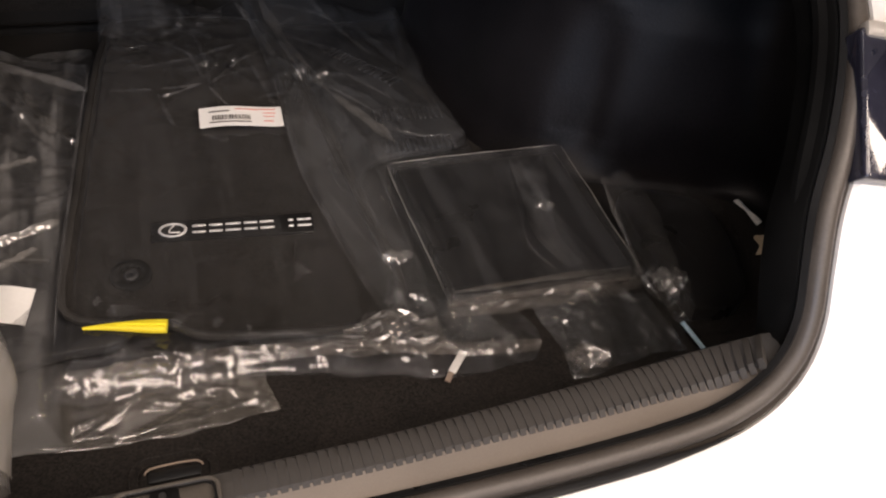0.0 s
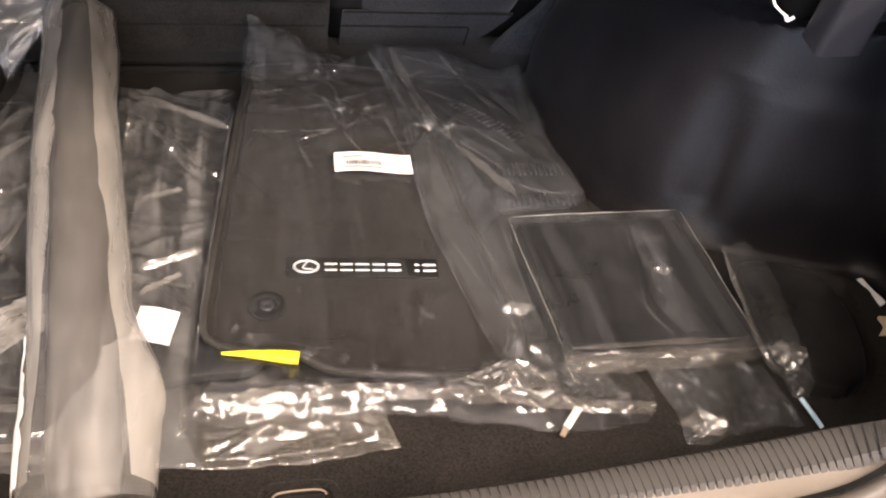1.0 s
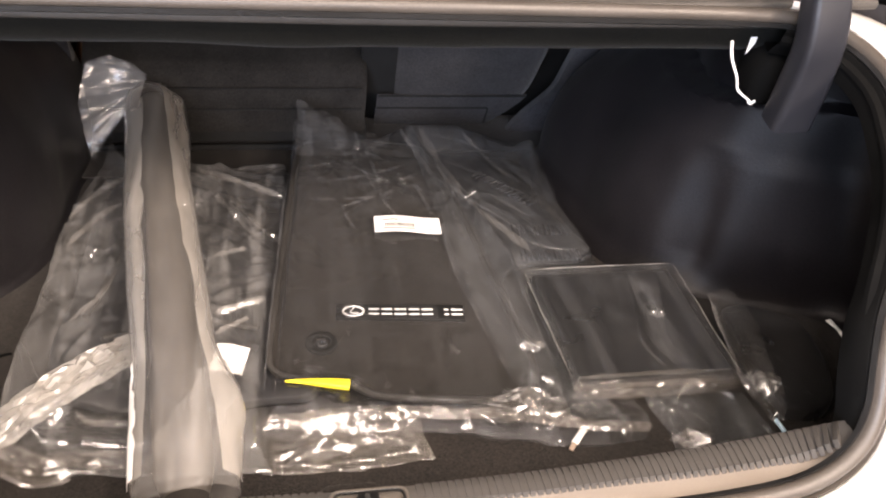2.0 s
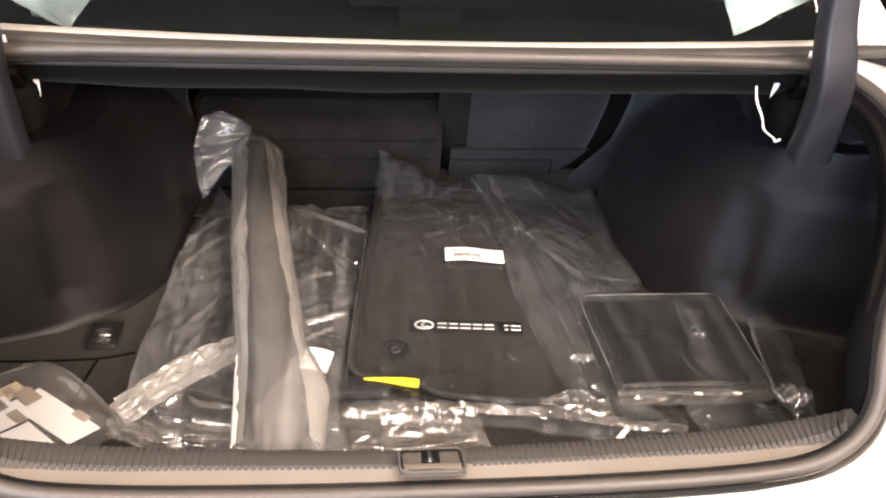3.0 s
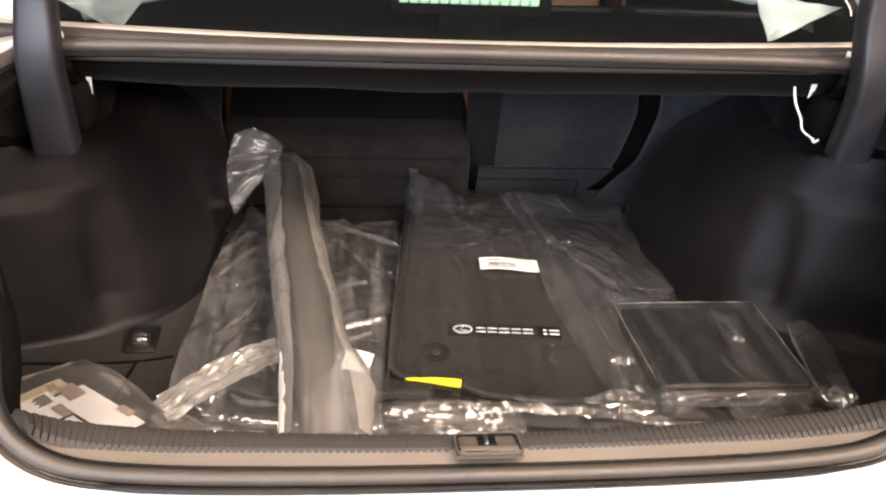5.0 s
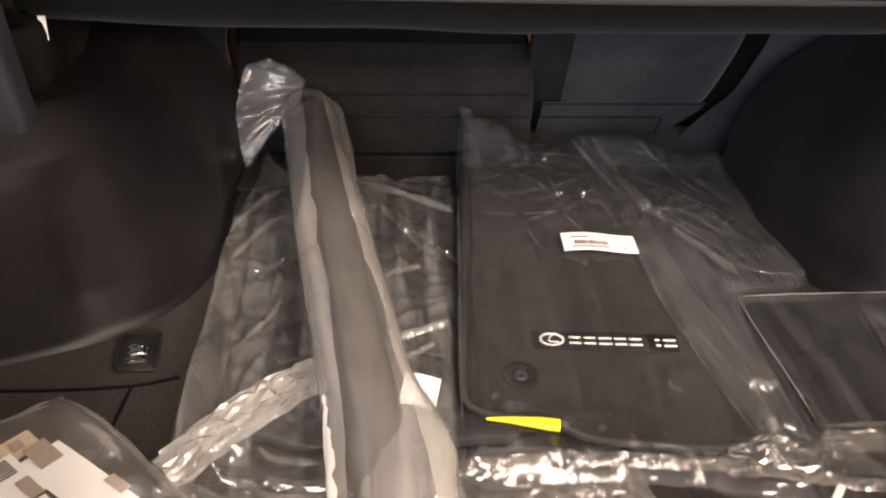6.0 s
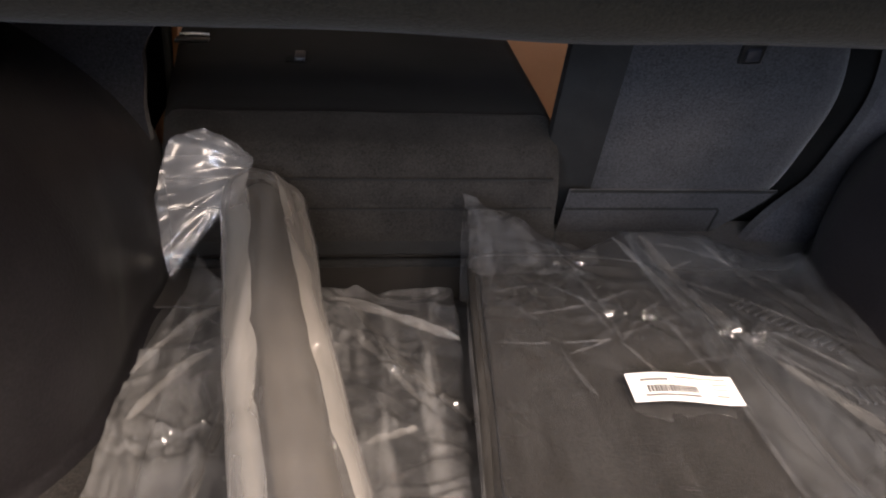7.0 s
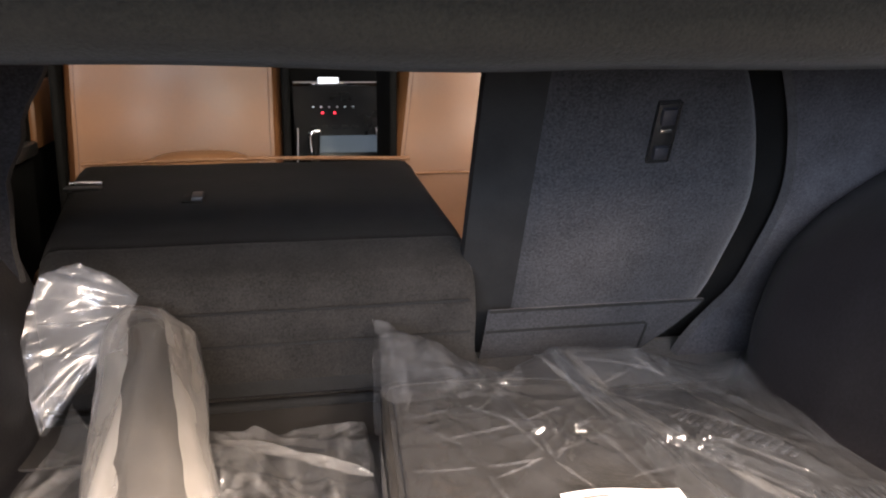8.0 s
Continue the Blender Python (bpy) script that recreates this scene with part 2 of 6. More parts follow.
FILM_OVER = film("folded_over_film", 0.045, 0.20, 36, 0.18, 0.12, (0.92, 0.96, 1.0), haze_share=0.22, crush=0.2, streaks=0.16, veins=0.0)
FILM_FLAP = film("standing_film_flap", 0.04, 0.20, 36, 0.4, 0.10, (0.97, 0.97, 0.98), haze_share=0.5, crush=0.3, streaks=0.5)
FILM_MILK = film("milky_film", 0.33, 0.55, 20, 0.15, 0.25, (1.0, 0.95, 0.88), (1, 0.25, 1), 0.5, 0.1, gloss=0.09, streaks=0.3, slant=-0.51)
FILM_TUBE = film("tube_film", 0.07, 0.28, 20, 0.16, 0.28, (1.0, 0.97, 0.93), (1, 0.22, 1), 0.30, 0.10, gloss=0.03, streaks=0.45, slant=-0.51)
FILM_SEAM = film("crumpled_film_edge", 0.06, 0.26, 60, 0.10, 0.24, (1.0, 0.90, 0.80), (0.35, 1, 1), 0.4, 0.0, gloss=0.105)
FILM_KNOT = film("bunched_film", 0.08, 0.32, 40, 0.10, 0.22, (0.92, 0.95, 1.0), haze_share=0.6, crush=0.06, gloss=0.06)
FILM_GLARE = film("pouch_glare_film", 0.012, 0.20, 24, 0.22, 0.16, (0.95, 0.97, 1.0), (1, 0.7, 1), 0.6, 0.1, gloss=0.16, streaks=0.3)
FILM_WRAP = film("reflected_wrap_film", 0.40, 0.80, 40, 0.4, 0.2)
FILM_RIDGE = film("folded_film_ridge", 0.13, 0.37, 26, 0.2, 0.14, (1.0, 0.97, 0.93), (1, 1, 1), 0.5, 0.2, gloss=0.08)
FILM_ROLLED = film("rolled_film", 0.03, 0.16, 30, 0.25, 0.16, (1.0, 0.98, 0.95), haze_share=0.5, crush=0.2, gloss=0.10, streaks=0.3)
FILM_PARCEL = film("parcel_film", 0.0, 0.08, 30, 0.2, 0.10, (0.97, 0.97, 1.0), (1, 1, 1), 0.2, 0.15, gloss=0.05)
FILM_STAR = film("gathered_film", 0.12, 0.36, 60, 0.10, 0.20, (1.0, 0.95, 0.89), (1, 1, 1), 0.4, 0.0, gloss=0.36)
FILM_SOFT = film("soft_film_fold", 0.05, 0.24, 26, 0.15, 0.16, (0.97, 0.97, 1.0), (1, 1, 1), 0.5, 0.1, gloss=0.06)


# ---- mesh helpers ----
def part(name, bm, material, parent=None, label="", smooth=True):
    """Links a bmesh as one mesh object, under a thing or part where one is given."""
    me = bpy.data.meshes.new(name)
    bmesh.ops.recalc_face_normals(bm, faces=bm.faces)
    bm.to_mesh(me)
    bm.free()
    me.materials.append(material)
    if smooth:
        me.polygons.foreach_set("use_smooth", [True] * len(me.polygons))
        me.set_sharp_from_angle(angle=radians(38))
    ob = new(name, me)
    if parent is not None:
        ob.parent = parent
    return tagged(ob, label=label)


def empty(name, at=(0, 0, 0), label="", category="", group="", kind=""):
    ob = new(name)
    ob.location = at
    bpy.context.view_layer.update()
    return tagged(ob, label, category, group, kind)


def local(ob, bm):
    """Shifts a bmesh made in world places to the origin of the thing that it joins."""
    bmesh.ops.translate(bm, verts=bm.verts, vec=-Vector(ob.location))
    return bm


def sheet(fn, nu, nv, thick=0.0, back=None):
    """A grid surface from fn(u, v) with u, v in 0..1; back is the way from its face to its rear face (thick: straight down)."""
    bm = bmesh.new()
    spots = [[fn(i / nu, j / nv) for i in range(nu + 1)] for j in range(nv + 1)]
    rows = [[bm.verts.new(p) for p in row] for row in spots]
    for j in range(nv):
        for i in range(nu):
            bm.faces.new((rows[j][i], rows[j][i + 1], rows[j + 1][i + 1], rows[j + 1][i]))
    if thick or back:
        off = Vector(back) if back else Vector((0, 0, -thick))
        rear = [[bm.verts.new(p + off) for p in row] for row in spots]
        for j in range(nv):
            for i in range(nu):
                bm.faces.new((rear[j][i], rear[j + 1][i], rear[j + 1][i + 1], rear[j][i + 1]))
            for i in (0, nu):
                bm.faces.new((rows[j][i], rows[j + 1][i], rear[j + 1][i], rear[j][i]))
        for i in range(nu):
            for j in (0, nv):
                bm.faces.new((rows[j][i], rear[j][i], rear[j][i + 1], rows[j][i + 1]))
    return bm


def spline(points, n):
    """n + 1 points on a smooth line through the given ones."""
    p = [Vector(q) for q in points]
    lengths = [0.0]
    for a, b in zip(p, p[1:]):
        lengths.append(lengths[-1] + (b - a).length)
    out = []
    for k in range(n + 1):
        s = lengths[-1] * k / n
        i = max(j for j in range(len(p) - 1) if lengths[j] <= s + 1e-9)
        t = (s - lengths[i]) / max(lengths[i + 1] - lengths[i], 1e-9)
        a, b = p[i], p[i + 1]
        m0 = (b - p[max(i - 1, 0)]) * 0.5
        m1 = (p[min(i + 2, len(p) - 1)] - a) * 0.5
        t2, t3 = t * t, t * t * t
        out.append(a * (2 * t3 - 3 * t2 + 1) + m0 * (t3 - 2 * t2 + t) + b * (3 * t2 - 2 * t3) + m1 * (t3 - t2))
    return out


def at_line(line, t):
    s = min(max(t, 0.0), 1.0) * (len(line) - 1)
    i = min(int(s), len(line) - 2)
    return line[i].lerp(line[i + 1], s - i)


def interp(table, x):
    if x <= table[0][0]:
        return table[0][1]
    for (a, p), (b, q) in zip(table, table[1:]):
        if x <= b:
            t = (x - a) / (b - a)
            return p + (q - p) * t * t * (3 - 2 * t)
    return table[-1][1]


def smooth_at(table, x):
    """A smooth curve through the table's points."""
    i = max(k for k in range(len(table) - 1) if table[k][0] <= x or k == 0)
    (x0, y0), (x1, y1) = table[i], table[i + 1]
    def slope(k):
        a, b = table[max(k - 1, 0)], table[min(k + 1, len(table) - 1)]
        return (b[1] - a[1]) / (b[0] - a[0])
    h = x1 - x0
    t = (x - x0) / h
    m0, m1 = (slope(i) if i else 0.0) * h, slope(i + 1) * h
    return y0 * (2 * t ** 3 - 3 * t * t + 1) + m0 * (t ** 3 - 2 * t * t + t) + y1 * (3 * t * t - 2 * t ** 3) + m1 * (t ** 3 - t * t)


def sweep(path, section, up, closed=False, cap=True):
    """A section of (side, up) offsets carried along a path of points. section may be a function of 0..1."""
    bm = bmesh.new()
    n = len(path)
    rings = []
    for i, p in enumerate(path):
        a, b = path[(i - 1) % n if closed else max(i - 1, 0)], path[(i + 1) % n if closed else min(i + 1, n - 1)]
        fwd = (b - a).normalized()
        u = up(i / (n - 1), p) if callable(up) else Vector(up)
        side = fwd.cross(u).normalized()
        u = side.cross(fwd).normalized()
        sec = section(i / (n - 1)) if callable(section) else section
        rings.append([bm.verts.new(p + side * s + u * h) for s, h in sec])
    m = len(rings[0])
    for i in range(n if closed else n - 1):
        r, q = rings[i], rings[(i + 1) % n]
        for k in range(m):
            bm.faces.new((r[k], r[(k + 1) % m], q[(k + 1) % m], q[k]))
    if cap and not closed:
        bm.faces.new(rings[0])
        bm.faces.new(rings[-1])
    return bm


def round_section(w, h, r=0.3, n=4):
    """A rounded rectangle as a section."""
    rad = min(w, h) * r
    out = []
    for cx, cy, a0 in ((w / 2 - rad, h / 2 - rad, 0), (-w / 2 + rad, h / 2 - rad, 90), (-w / 2 + rad, -h / 2 + rad, 180), (w / 2 - rad, -h / 2 + rad, 270)):
        for k in range(n + 1):
            a = radians(a0 + 90 * k / n)
            out.append((cx + rad * math.cos(a), cy + rad * math.sin(a)))
    return out


def box(sx, sy, sz, m=None, bevel=0.0, seg=2):
    bm = bmesh.new()
    bmesh.ops.create_cube(bm, size=1.0, matrix=(m or Matrix()) @ Matrix.Diagonal((sx, sy, sz, 1)))
    if bevel:
        bmesh.ops.bevel(bm, geom=bm.edges[:], offset=bevel, segments=seg, affect="EDGES", profile=0.5)
    return bm


def ring(r_out, r_in, h, n=28, m=None):
    bm = bmesh.new()
    prof = [(r_in, 0.0), (r_in, h * 0.8), (r_in + (r_out - r_in) * 0.25, h), (r_in + (r_out - r_in) * 0.75, h), (r_out, h * 0.7), (r_out, 0.0)]
    rows = [[bm.verts.new((r * math.cos(2 * math.pi * k / n), r * math.sin(2 * math.pi * k / n), z)) for r, z in prof] for k in range(n)]
    for k in range(n):
        for j in range(len(prof)):
            a, b = rows[k], rows[(k + 1) % n]
            bm.faces.new((a[j], b[j], b[(j + 1) % len(prof)], a[(j + 1) % len(prof)]))
    if m is not None:
        bmesh.ops.transform(bm, matrix=m, verts=bm.verts)
    return bm


def slab(outline, z0, z1, bevel=0.003, hfun=None, cuts=0):
    """A flat piece with the given outline (x, y), from z0 to z1, with a rounded top edge; hfun adds height at (x, y)."""
    pts = [Vector(p).to_2d() for p in outline]
    c = sum(pts, Vector((0, 0))) / len(pts)
    bm = bmesh.new()
    levels = [(0.0, z0), (0.0, z1 - bevel), (bevel * 0.35, z1 - bevel * 0.3), (bevel, z1)]
    h = hfun or (lambda x, y: 0.0)

    def inset(p, d):
        return p + (c - p).normalized() * d

    rings = []
    for d, z in levels:
        rings.append([bm.verts.new((*q, z + h(*q))) for q in (inset(p, d) for p in pts)])
    inner = max(cuts, 1)
    for k in range(1, inner + 1):
        f = k / (inner + 1)
        rings.append([bm.verts.new((*q, z1 + h(*q))) for q in (inset(p, bevel).lerp(c, f) for p in pts)])
    mid = bm.verts.new((*c, z1 + h(*c)))
    n = len(pts)
    for a, b in zip(rings, rings[1:]):
        for k in range(n):
            bm.faces.new((a[k], a[(k + 1) % n], b[(k + 1) % n], b[k]))
    for k in range(n):
        bm.faces.new((rings[-1][k], rings[-1][(k + 1) % n], mid))
    bm.faces.new(rings[0][::-1])
    return bm


def outline_of(points, n=96):
    """A closed smooth outline through the given (x, y) points."""
    p = [Vector((*q, 0)) for q in points]
    line = spline([*p, p[0]], n)
    return [(q.x, q.y) for q in line[:-1]]


# ---- crumpled film ----
def fold(x, y, scale, seed, warp=0.35):
    """Sharp creases: -1..1, ridged and warped."""
    wx = noise.noise((x * scale * 0.5 + seed, y * scale * 0.5, seed)) * warp
    wy = noise.noise((x * scale * 0.5, y * scale * 0.5 + seed, seed + 7.0)) * warp
    a = noise.noise((x * scale + wx * 3 + seed * 1.7, y * scale + wy * 3, seed * 0.3))
    return 1.0 - 2.6 * abs(a)


def crumple(x, y, seed, coarse=11.0, fine=38.0):
    return 0.6 * fold(x, y, coarse, seed) + 0.3 * fold(x, y, fine, seed + 3.3) + 0.15 * noise.noise((x * 90, y * 90, seed))


def crease_set(seed, n, x0, x1, y0, y1, lengths=(.04, .22), heights=(.0015, .006), widths=(.005, .014), lean=None):
    """Random straight creases in a film: place, direction, half length, height and width of each."""
    rng = np.random.default_rng(seed)
    a = rng.uniform(0, np.pi, n) if lean is None else rng.normal(lean, .35, n)
    return np.stack([rng.uniform(x0, x1, n), rng.uniform(y0, y1, n), np.cos(a), np.sin(a), rng.uniform(*lengths, n) / 2,
                     rng.uniform(*heights, n) * rng.choice((1.0, 1.0, -.6), n), rng.uniform(*widths, n)], 1)


def crease_field(X, Y, creases):
    """Height of sharp ridges along the creases, at arrays of places."""
    Z = np.zeros_like(X)
    for x, y, c, s, half, h, w in creases:
        along, off = (X - x) * c + (Y - y) * s, -(X - x) * s + (Y - y) * c
        off = off + 0.12 * np.sin(along * 30 + x * 50) * w * 3
        fade = np.clip(1 - (along / half) ** 2, 0, 1)
        Z += h * fade * np.clip(1 - np.abs(off) / (w * (.5 + .8 * fade)), 0, 1)
    return Z


def pinch_folds(x, y, pts):
    """Star-shaped tension folds round points (x, y, reach, rays, height)."""
    z = 0.0
    for px, py, reach, rays, h in pts:
        r = math.hypot(x - px, y - py)
        a = math.atan2(y - py, x - px)
        z += h * math.exp(-r / reach) * min(r / .012, 1) * (1 - abs(math.sin(a * rays * .5 + px * 37))) ** 2
    return z


def bag_sheets(south, north, west, east, height, lift, seed, nu=130, nv=150, wiggle=0.004, amp=0.006, edge=0.09, creases=(), pinches=(), under_sheet=True):
    """A flat plastic bag: two sheets welded round four edge lines. height(x, y): the top sheet over its bed;
    lift(x, y): where the whole bag lies."""
    S, N, W, E = (spline([(*p, 0) for p in q], 60) for q in (south, north, west, east))

    def place(u, v):
        a = at_line(S, u) * (1 - v) + at_line(N, u) * v + at_line(W, v) * (1 - u) + at_line(E, v) * u
        a -= S[0] * (1 - u) * (1 - v) + S[-1] * u * (1 - v) + N[0] * (1 - u) * v + N[-1] * u * v
        rim = min(u, 1 - u, v, 1 - v)
        w = max(0.0, 1 - rim / 0.06)
        a.x += wiggle * w * noise.noise((a.x * 30, a.y * 30, seed))
        a.y += wiggle * w * noise.noise((a.x * 30, a.y * 30, seed + 5))
        return a, rim

    spots = [[place(i / nu, j / nv) for i in range(nu + 1)] for j in range(nv + 1)]
    X, Y = np.array([[p.x for p, r in row] for row in spots]), np.array([[p.y for p, r in row] for row in spots])
    ridges = crease_field(X, Y, creases) if len(creases) else np.zeros_like(X)
    bm = bmesh.new()
    top = []
    for j, row in enumerate(spots):
        made = []
        for i, (p, rim) in enumerate(row):
            e = min(rim / edge, 1.0)
            e = e * e * (3 - 2 * e)
            base = lift(p.x, p.y)
            z = base + 0.002 + height(p.x, p.y) * e
            z += amp * (0.5 + 0.8 * noise.noise((p.x * 13, p.y * 13, seed)) + 0.4 * noise.noise((p.x * 34, p.y * 34, seed + 2))) * (0.3 + 0.7 * e)
            z += ridges[j, i] * (0.4 + 0.6 * e) + pinch_folds(p.x, p.y, pinches)
            made.append(bm.verts.new((p.x, p.y, max(z, base + 0.002))))
        top.append(made)
    for j in range(nv):
        for i in range(nu):
            bm.faces.new((top[j][i], top[j][i + 1], top[j + 1][i + 1], top[j + 1][i]))
    if not under_sheet:
        return bm
    step = 5
    under = [[bm.verts.new((spots[j][i][0].x, spots[j][i][0].y, lift(*spots[j][i][0].xy) + 0.0012)) for i in range(0, nu + 1, step)] for j in range(0, nv + 1, step)]
    for a, b in zip(under, under[1:]):
        for k in range(len(a) - 1):
            bm.faces.new((a[k], b[k], b[k + 1], a[k + 1]))
    return bm


def crumpled_strip(line, width, seed, amp=0.010, up=(0, 0, 1), taper=0.0, cell=0.010):
    """A gathered hem of film along a line: a ribbon crushed into flat facets of uneven size."""
    rng = np.random.default_rng(int(seed * 10) + 3)
    up = Vector(up).normalized()
    length = sum((Vector(b) - Vector(a)).length for a, b in zip(line, line[1:]))
    nu, nv = max(6, int(length / cell)), max(4, int(width / 0.0038))
    path = spline(line, nu)
    bm = bmesh.new()
    rows = []
    for i, p in enumerate(path):
        a, b = path[max(i - 1, 0)], path[min(i + 1, nu)]
        fwd = (b - a).normalized()
        side = fwd.cross(up).normalized()
        f = (1 - taper * abs(2 * i / nu - 1) ** 3) * (1 + .16 * noise.noise((i * .22, seed, 2)) + rng.uniform(-.05, .05))
        row = []
        for j in range(nv + 1):
            e = j / nv * 2 - 1
            inside = 1 - e * e
            s = (e + rng.uniform(-.6, .6) / nv * inside) * width / 2 * f
            q = p + side * s
            wave = .45 * fold(q.x + .8 * q.y, q.y, 24, seed, .8) + .40 * fold(q.x - .9 * q.y, q.y, 60, seed + 4, .6)
            h = amp * (.3 + .7 * inside) * (.35 + wave + rng.uniform(-.10, .10))
            row.append(bm.verts.new(q + fwd * ((rng.uniform(-.40, .40) + .5 * (j % 2)) * cell * (1 if 0 < i < nu else 0)) + up * max(h, -.1 * amp)))
        rows.append(row)
    for r, q in zip(rows, rows[1:]):
        for j in range(nv):
            if rng.random() < .5:
                bm.faces.new((r[j], r[j + 1], q[j + 1]))
                bm.faces.new((r[j], q[j + 1], q[j]))
            else:
                bm.faces.new((r[j], r[j + 1], q[j]))
                bm.faces.new((r[j + 1], q[j + 1], q[j]))
    return bm


def star_fold(centre, radius, height, rays, seed):
    """Film gathered to a point: sharp folds that run out from it."""
    rng = np.random.default_rng(seed)
    n, m = rays * 4, 4
    wob = rng.uniform(.7, 1.15, rays * 2)
    bm = bmesh.new()
    c = Vector(centre)
    rows = []
    jit = rng.uniform(-1, 1, (n, m + 1))
    for k in range(n):
        a = 2 * math.pi * k / n
        f = k / n * rays * 2
        i = int(f) % (rays * 2)
        w = wob[i] + (wob[(i + 1) % (rays * 2)] - wob[i]) * (f - int(f))
        tooth = abs((k / n * rays) % 1 * 2 - 1)
        rows.append([bm.verts.new(c + Vector((math.cos(a) * radius * w * r * 1.35, math.sin(a) * radius * w * r, height * (tooth * w * (r ** .7) * (1.25 - r) * 1.6 + .25 * (1 - r) + .20 * jit[k, round(r * m)] * r)))) for r in (j / m for j in range(1, m + 1))])
    tip = bm.verts.new(c + Vector((0, 0, height * .5)))
    for k in range(n):
        p, q = rows[k], rows[(k + 1) % n]
        bm.faces.new((tip, p[0], q[0]))
        for j in range(m - 1):
            bm.faces.new((p[j], p[j + 1], q[j + 1], q[j]))
    return bm


def repeat_part(name, first, matrices, parent):
    """Alike pieces: objects of their own on one mesh."""
    for m in matrices:
        ob = new(name, first.data)
        ob.parent, ob.matrix_basis = parent, m


def film_fold(line, width, height, seed=0.0):
    """A sharp long fold standing in a film: a thin two-sided ridge that fades out at both ends."""
    n = 26
    path = spline(line, n)
    bm = bmesh.new()
    rows = []
    for i, p in enumerate(path):
        t = i / n
        fwd = (path[min(i + 1, n)] - path[max(i - 1, 0)]).normalized()
        side = fwd.cross(Vector((0, 0, 1))).normalized()
        f = min(1.0, 5 * t + .12, 5 * (1 - t) + .12) * (.75 + .5 * noise.noise((t * 5, seed, 1)))
        q = p + side * (.0012 * noise.noise((t * 6, seed, 4)))
        rows.append([bm.verts.new(q + side * (width * f * a) + Vector((0, 0, height * f * h))) for a, h in ((-.5, 0), (-.22, .45), (.05, 1), (.2, .5), (.5, 0))])
    for r, q in zip(rows, rows[1:]):
        for j in range(4):
            bm.faces.new((r[j], r[j + 1], q[j + 1], q[j]))
    return bm



# ---- the car round the trunk ----
def cx(y):
    return 0.04 * y


car = empty("car", (0, 0, 0), "white saloon car with its trunk standing open in a showroom", "car")

def rim_yz(s):
    """Side view of the opening's edge, from the sill (0) over the bulged tail to the window panel (1)."""
    b = 0.092 * math.sin(math.pi * s ** 0.95)
    return -.050 + .421 * s - .637 * b, .138 + .348 * s + .771 * b


RIM_HALF = [(0, 1.0), (.15, 1.0), (.30, 1.0), (.44, .998), (.515, .99), (.552, .965), (.572, .92), (.584, .86), (.588, .78), (.580, .69), (.566, .58), (.547, .48), (.526, .38), (.506, .29),
            (.499, .21), (.496, .15), (.486, .10), (.466, .062), (.435, .034), (.39, .018), (.30, .007), (.15, .001), (0, 0)]
RIGHT_RIM = [Vector((x + cx(rim_yz(s)[0]), *rim_yz(s))) for x, s in RIM_HALF]
LEFT_RIM = [Vector((-x + cx(rim_yz(s)[0]), *rim_yz(s))) for x, s in RIM_HALF]
LOOP = spline(RIGHT_RIM + LEFT_RIM[::-1][1:], 260)[:-1]
MID = sum(LOOP, Vector()) / len(LOOP)
FACE = Vector((0, -0.64, 0.77)).normalized()


def outwards(p):
    d = p - MID
    return (d - FACE * d.dot(FACE)).normalized()


def loop_sweep(offsets, first=0, last=None):
    """A strip along the trunk opening; offsets are (outwards, towards the viewer)."""
    bm = bmesh.new()
    n = len(LOOP)
    rings = []
    for i, p in enumerate(LOOP):
        fwd = (LOOP[(i + 1) % n] - LOOP[i - 1]).normalized()
        out = fwd.cross(FACE).normalized()
        if out.dot(p - MID) < 0:
            out = -out
        rings.append([bm.verts.new(p + out * a + FACE * b) for a, b in offsets])
    for i in range(n):
        r, q = rings[i], rings[(i + 1) % n]
        for k in range(len(offsets)):
            m = (k + 1) % len(offsets)
            bm.faces.new((r[k], r[m], q[m], q[k]))
    return bm


strip = part("weatherstrip", loop_sweep([(.0085 * math.cos(a), .0085 * math.sin(a)) for a in (2 * math.pi * k / 10 for k in range(10))]), RUBBER, car, "grey rubber weatherstrip")
part("lip_seal", loop_sweep([(-.013, -.004), (-.010, .001), (-.007, -.001), (-.009, -.012)]), BLACKPL, strip)
part("channel", loop_sweep([(.007, -.005), (.011, -.005), (.011, -.014), (.007, -.014)]), BLACKPL, strip)
part("drip_flange", loop_sweep([(.010, -.003), (.0125, .000), (.015, -.003), (.013, -.010)]), RUBBER, strip)


def side_rim(n):
    """The opening's edge without the straight run under the window."""
    return spline(RIGHT_RIM[4:] + LEFT_RIM[::-1][1:-4], n)


def rim_strip(line, rows_of):
    bm = bmesh.new()
    rows = []
    for i, p in enumerate(line):
        fwd = (line[min(i + 1, len(line) - 1)] - line[max(i - 1, 0)]).normalized()
        out = fwd.cross(FACE).normalized()
        if out.dot(p - MID) < 0:
            out = -out
        rows.append([bm.verts.new(q) for q in rows_of(p, out, i / (len(line) - 1))])
    for r, q in zip(rows, rows[1:]):
        for k in range(len(r) - 1):
            bm.faces.new((r[k], r[k + 1], q[k + 1], q[k]))
    return bm


def shrink(t):
    """The flange runs out into the sill at its lower end."""
    return interp([(0, 1), (.70, 1), (1, -.1)], t)


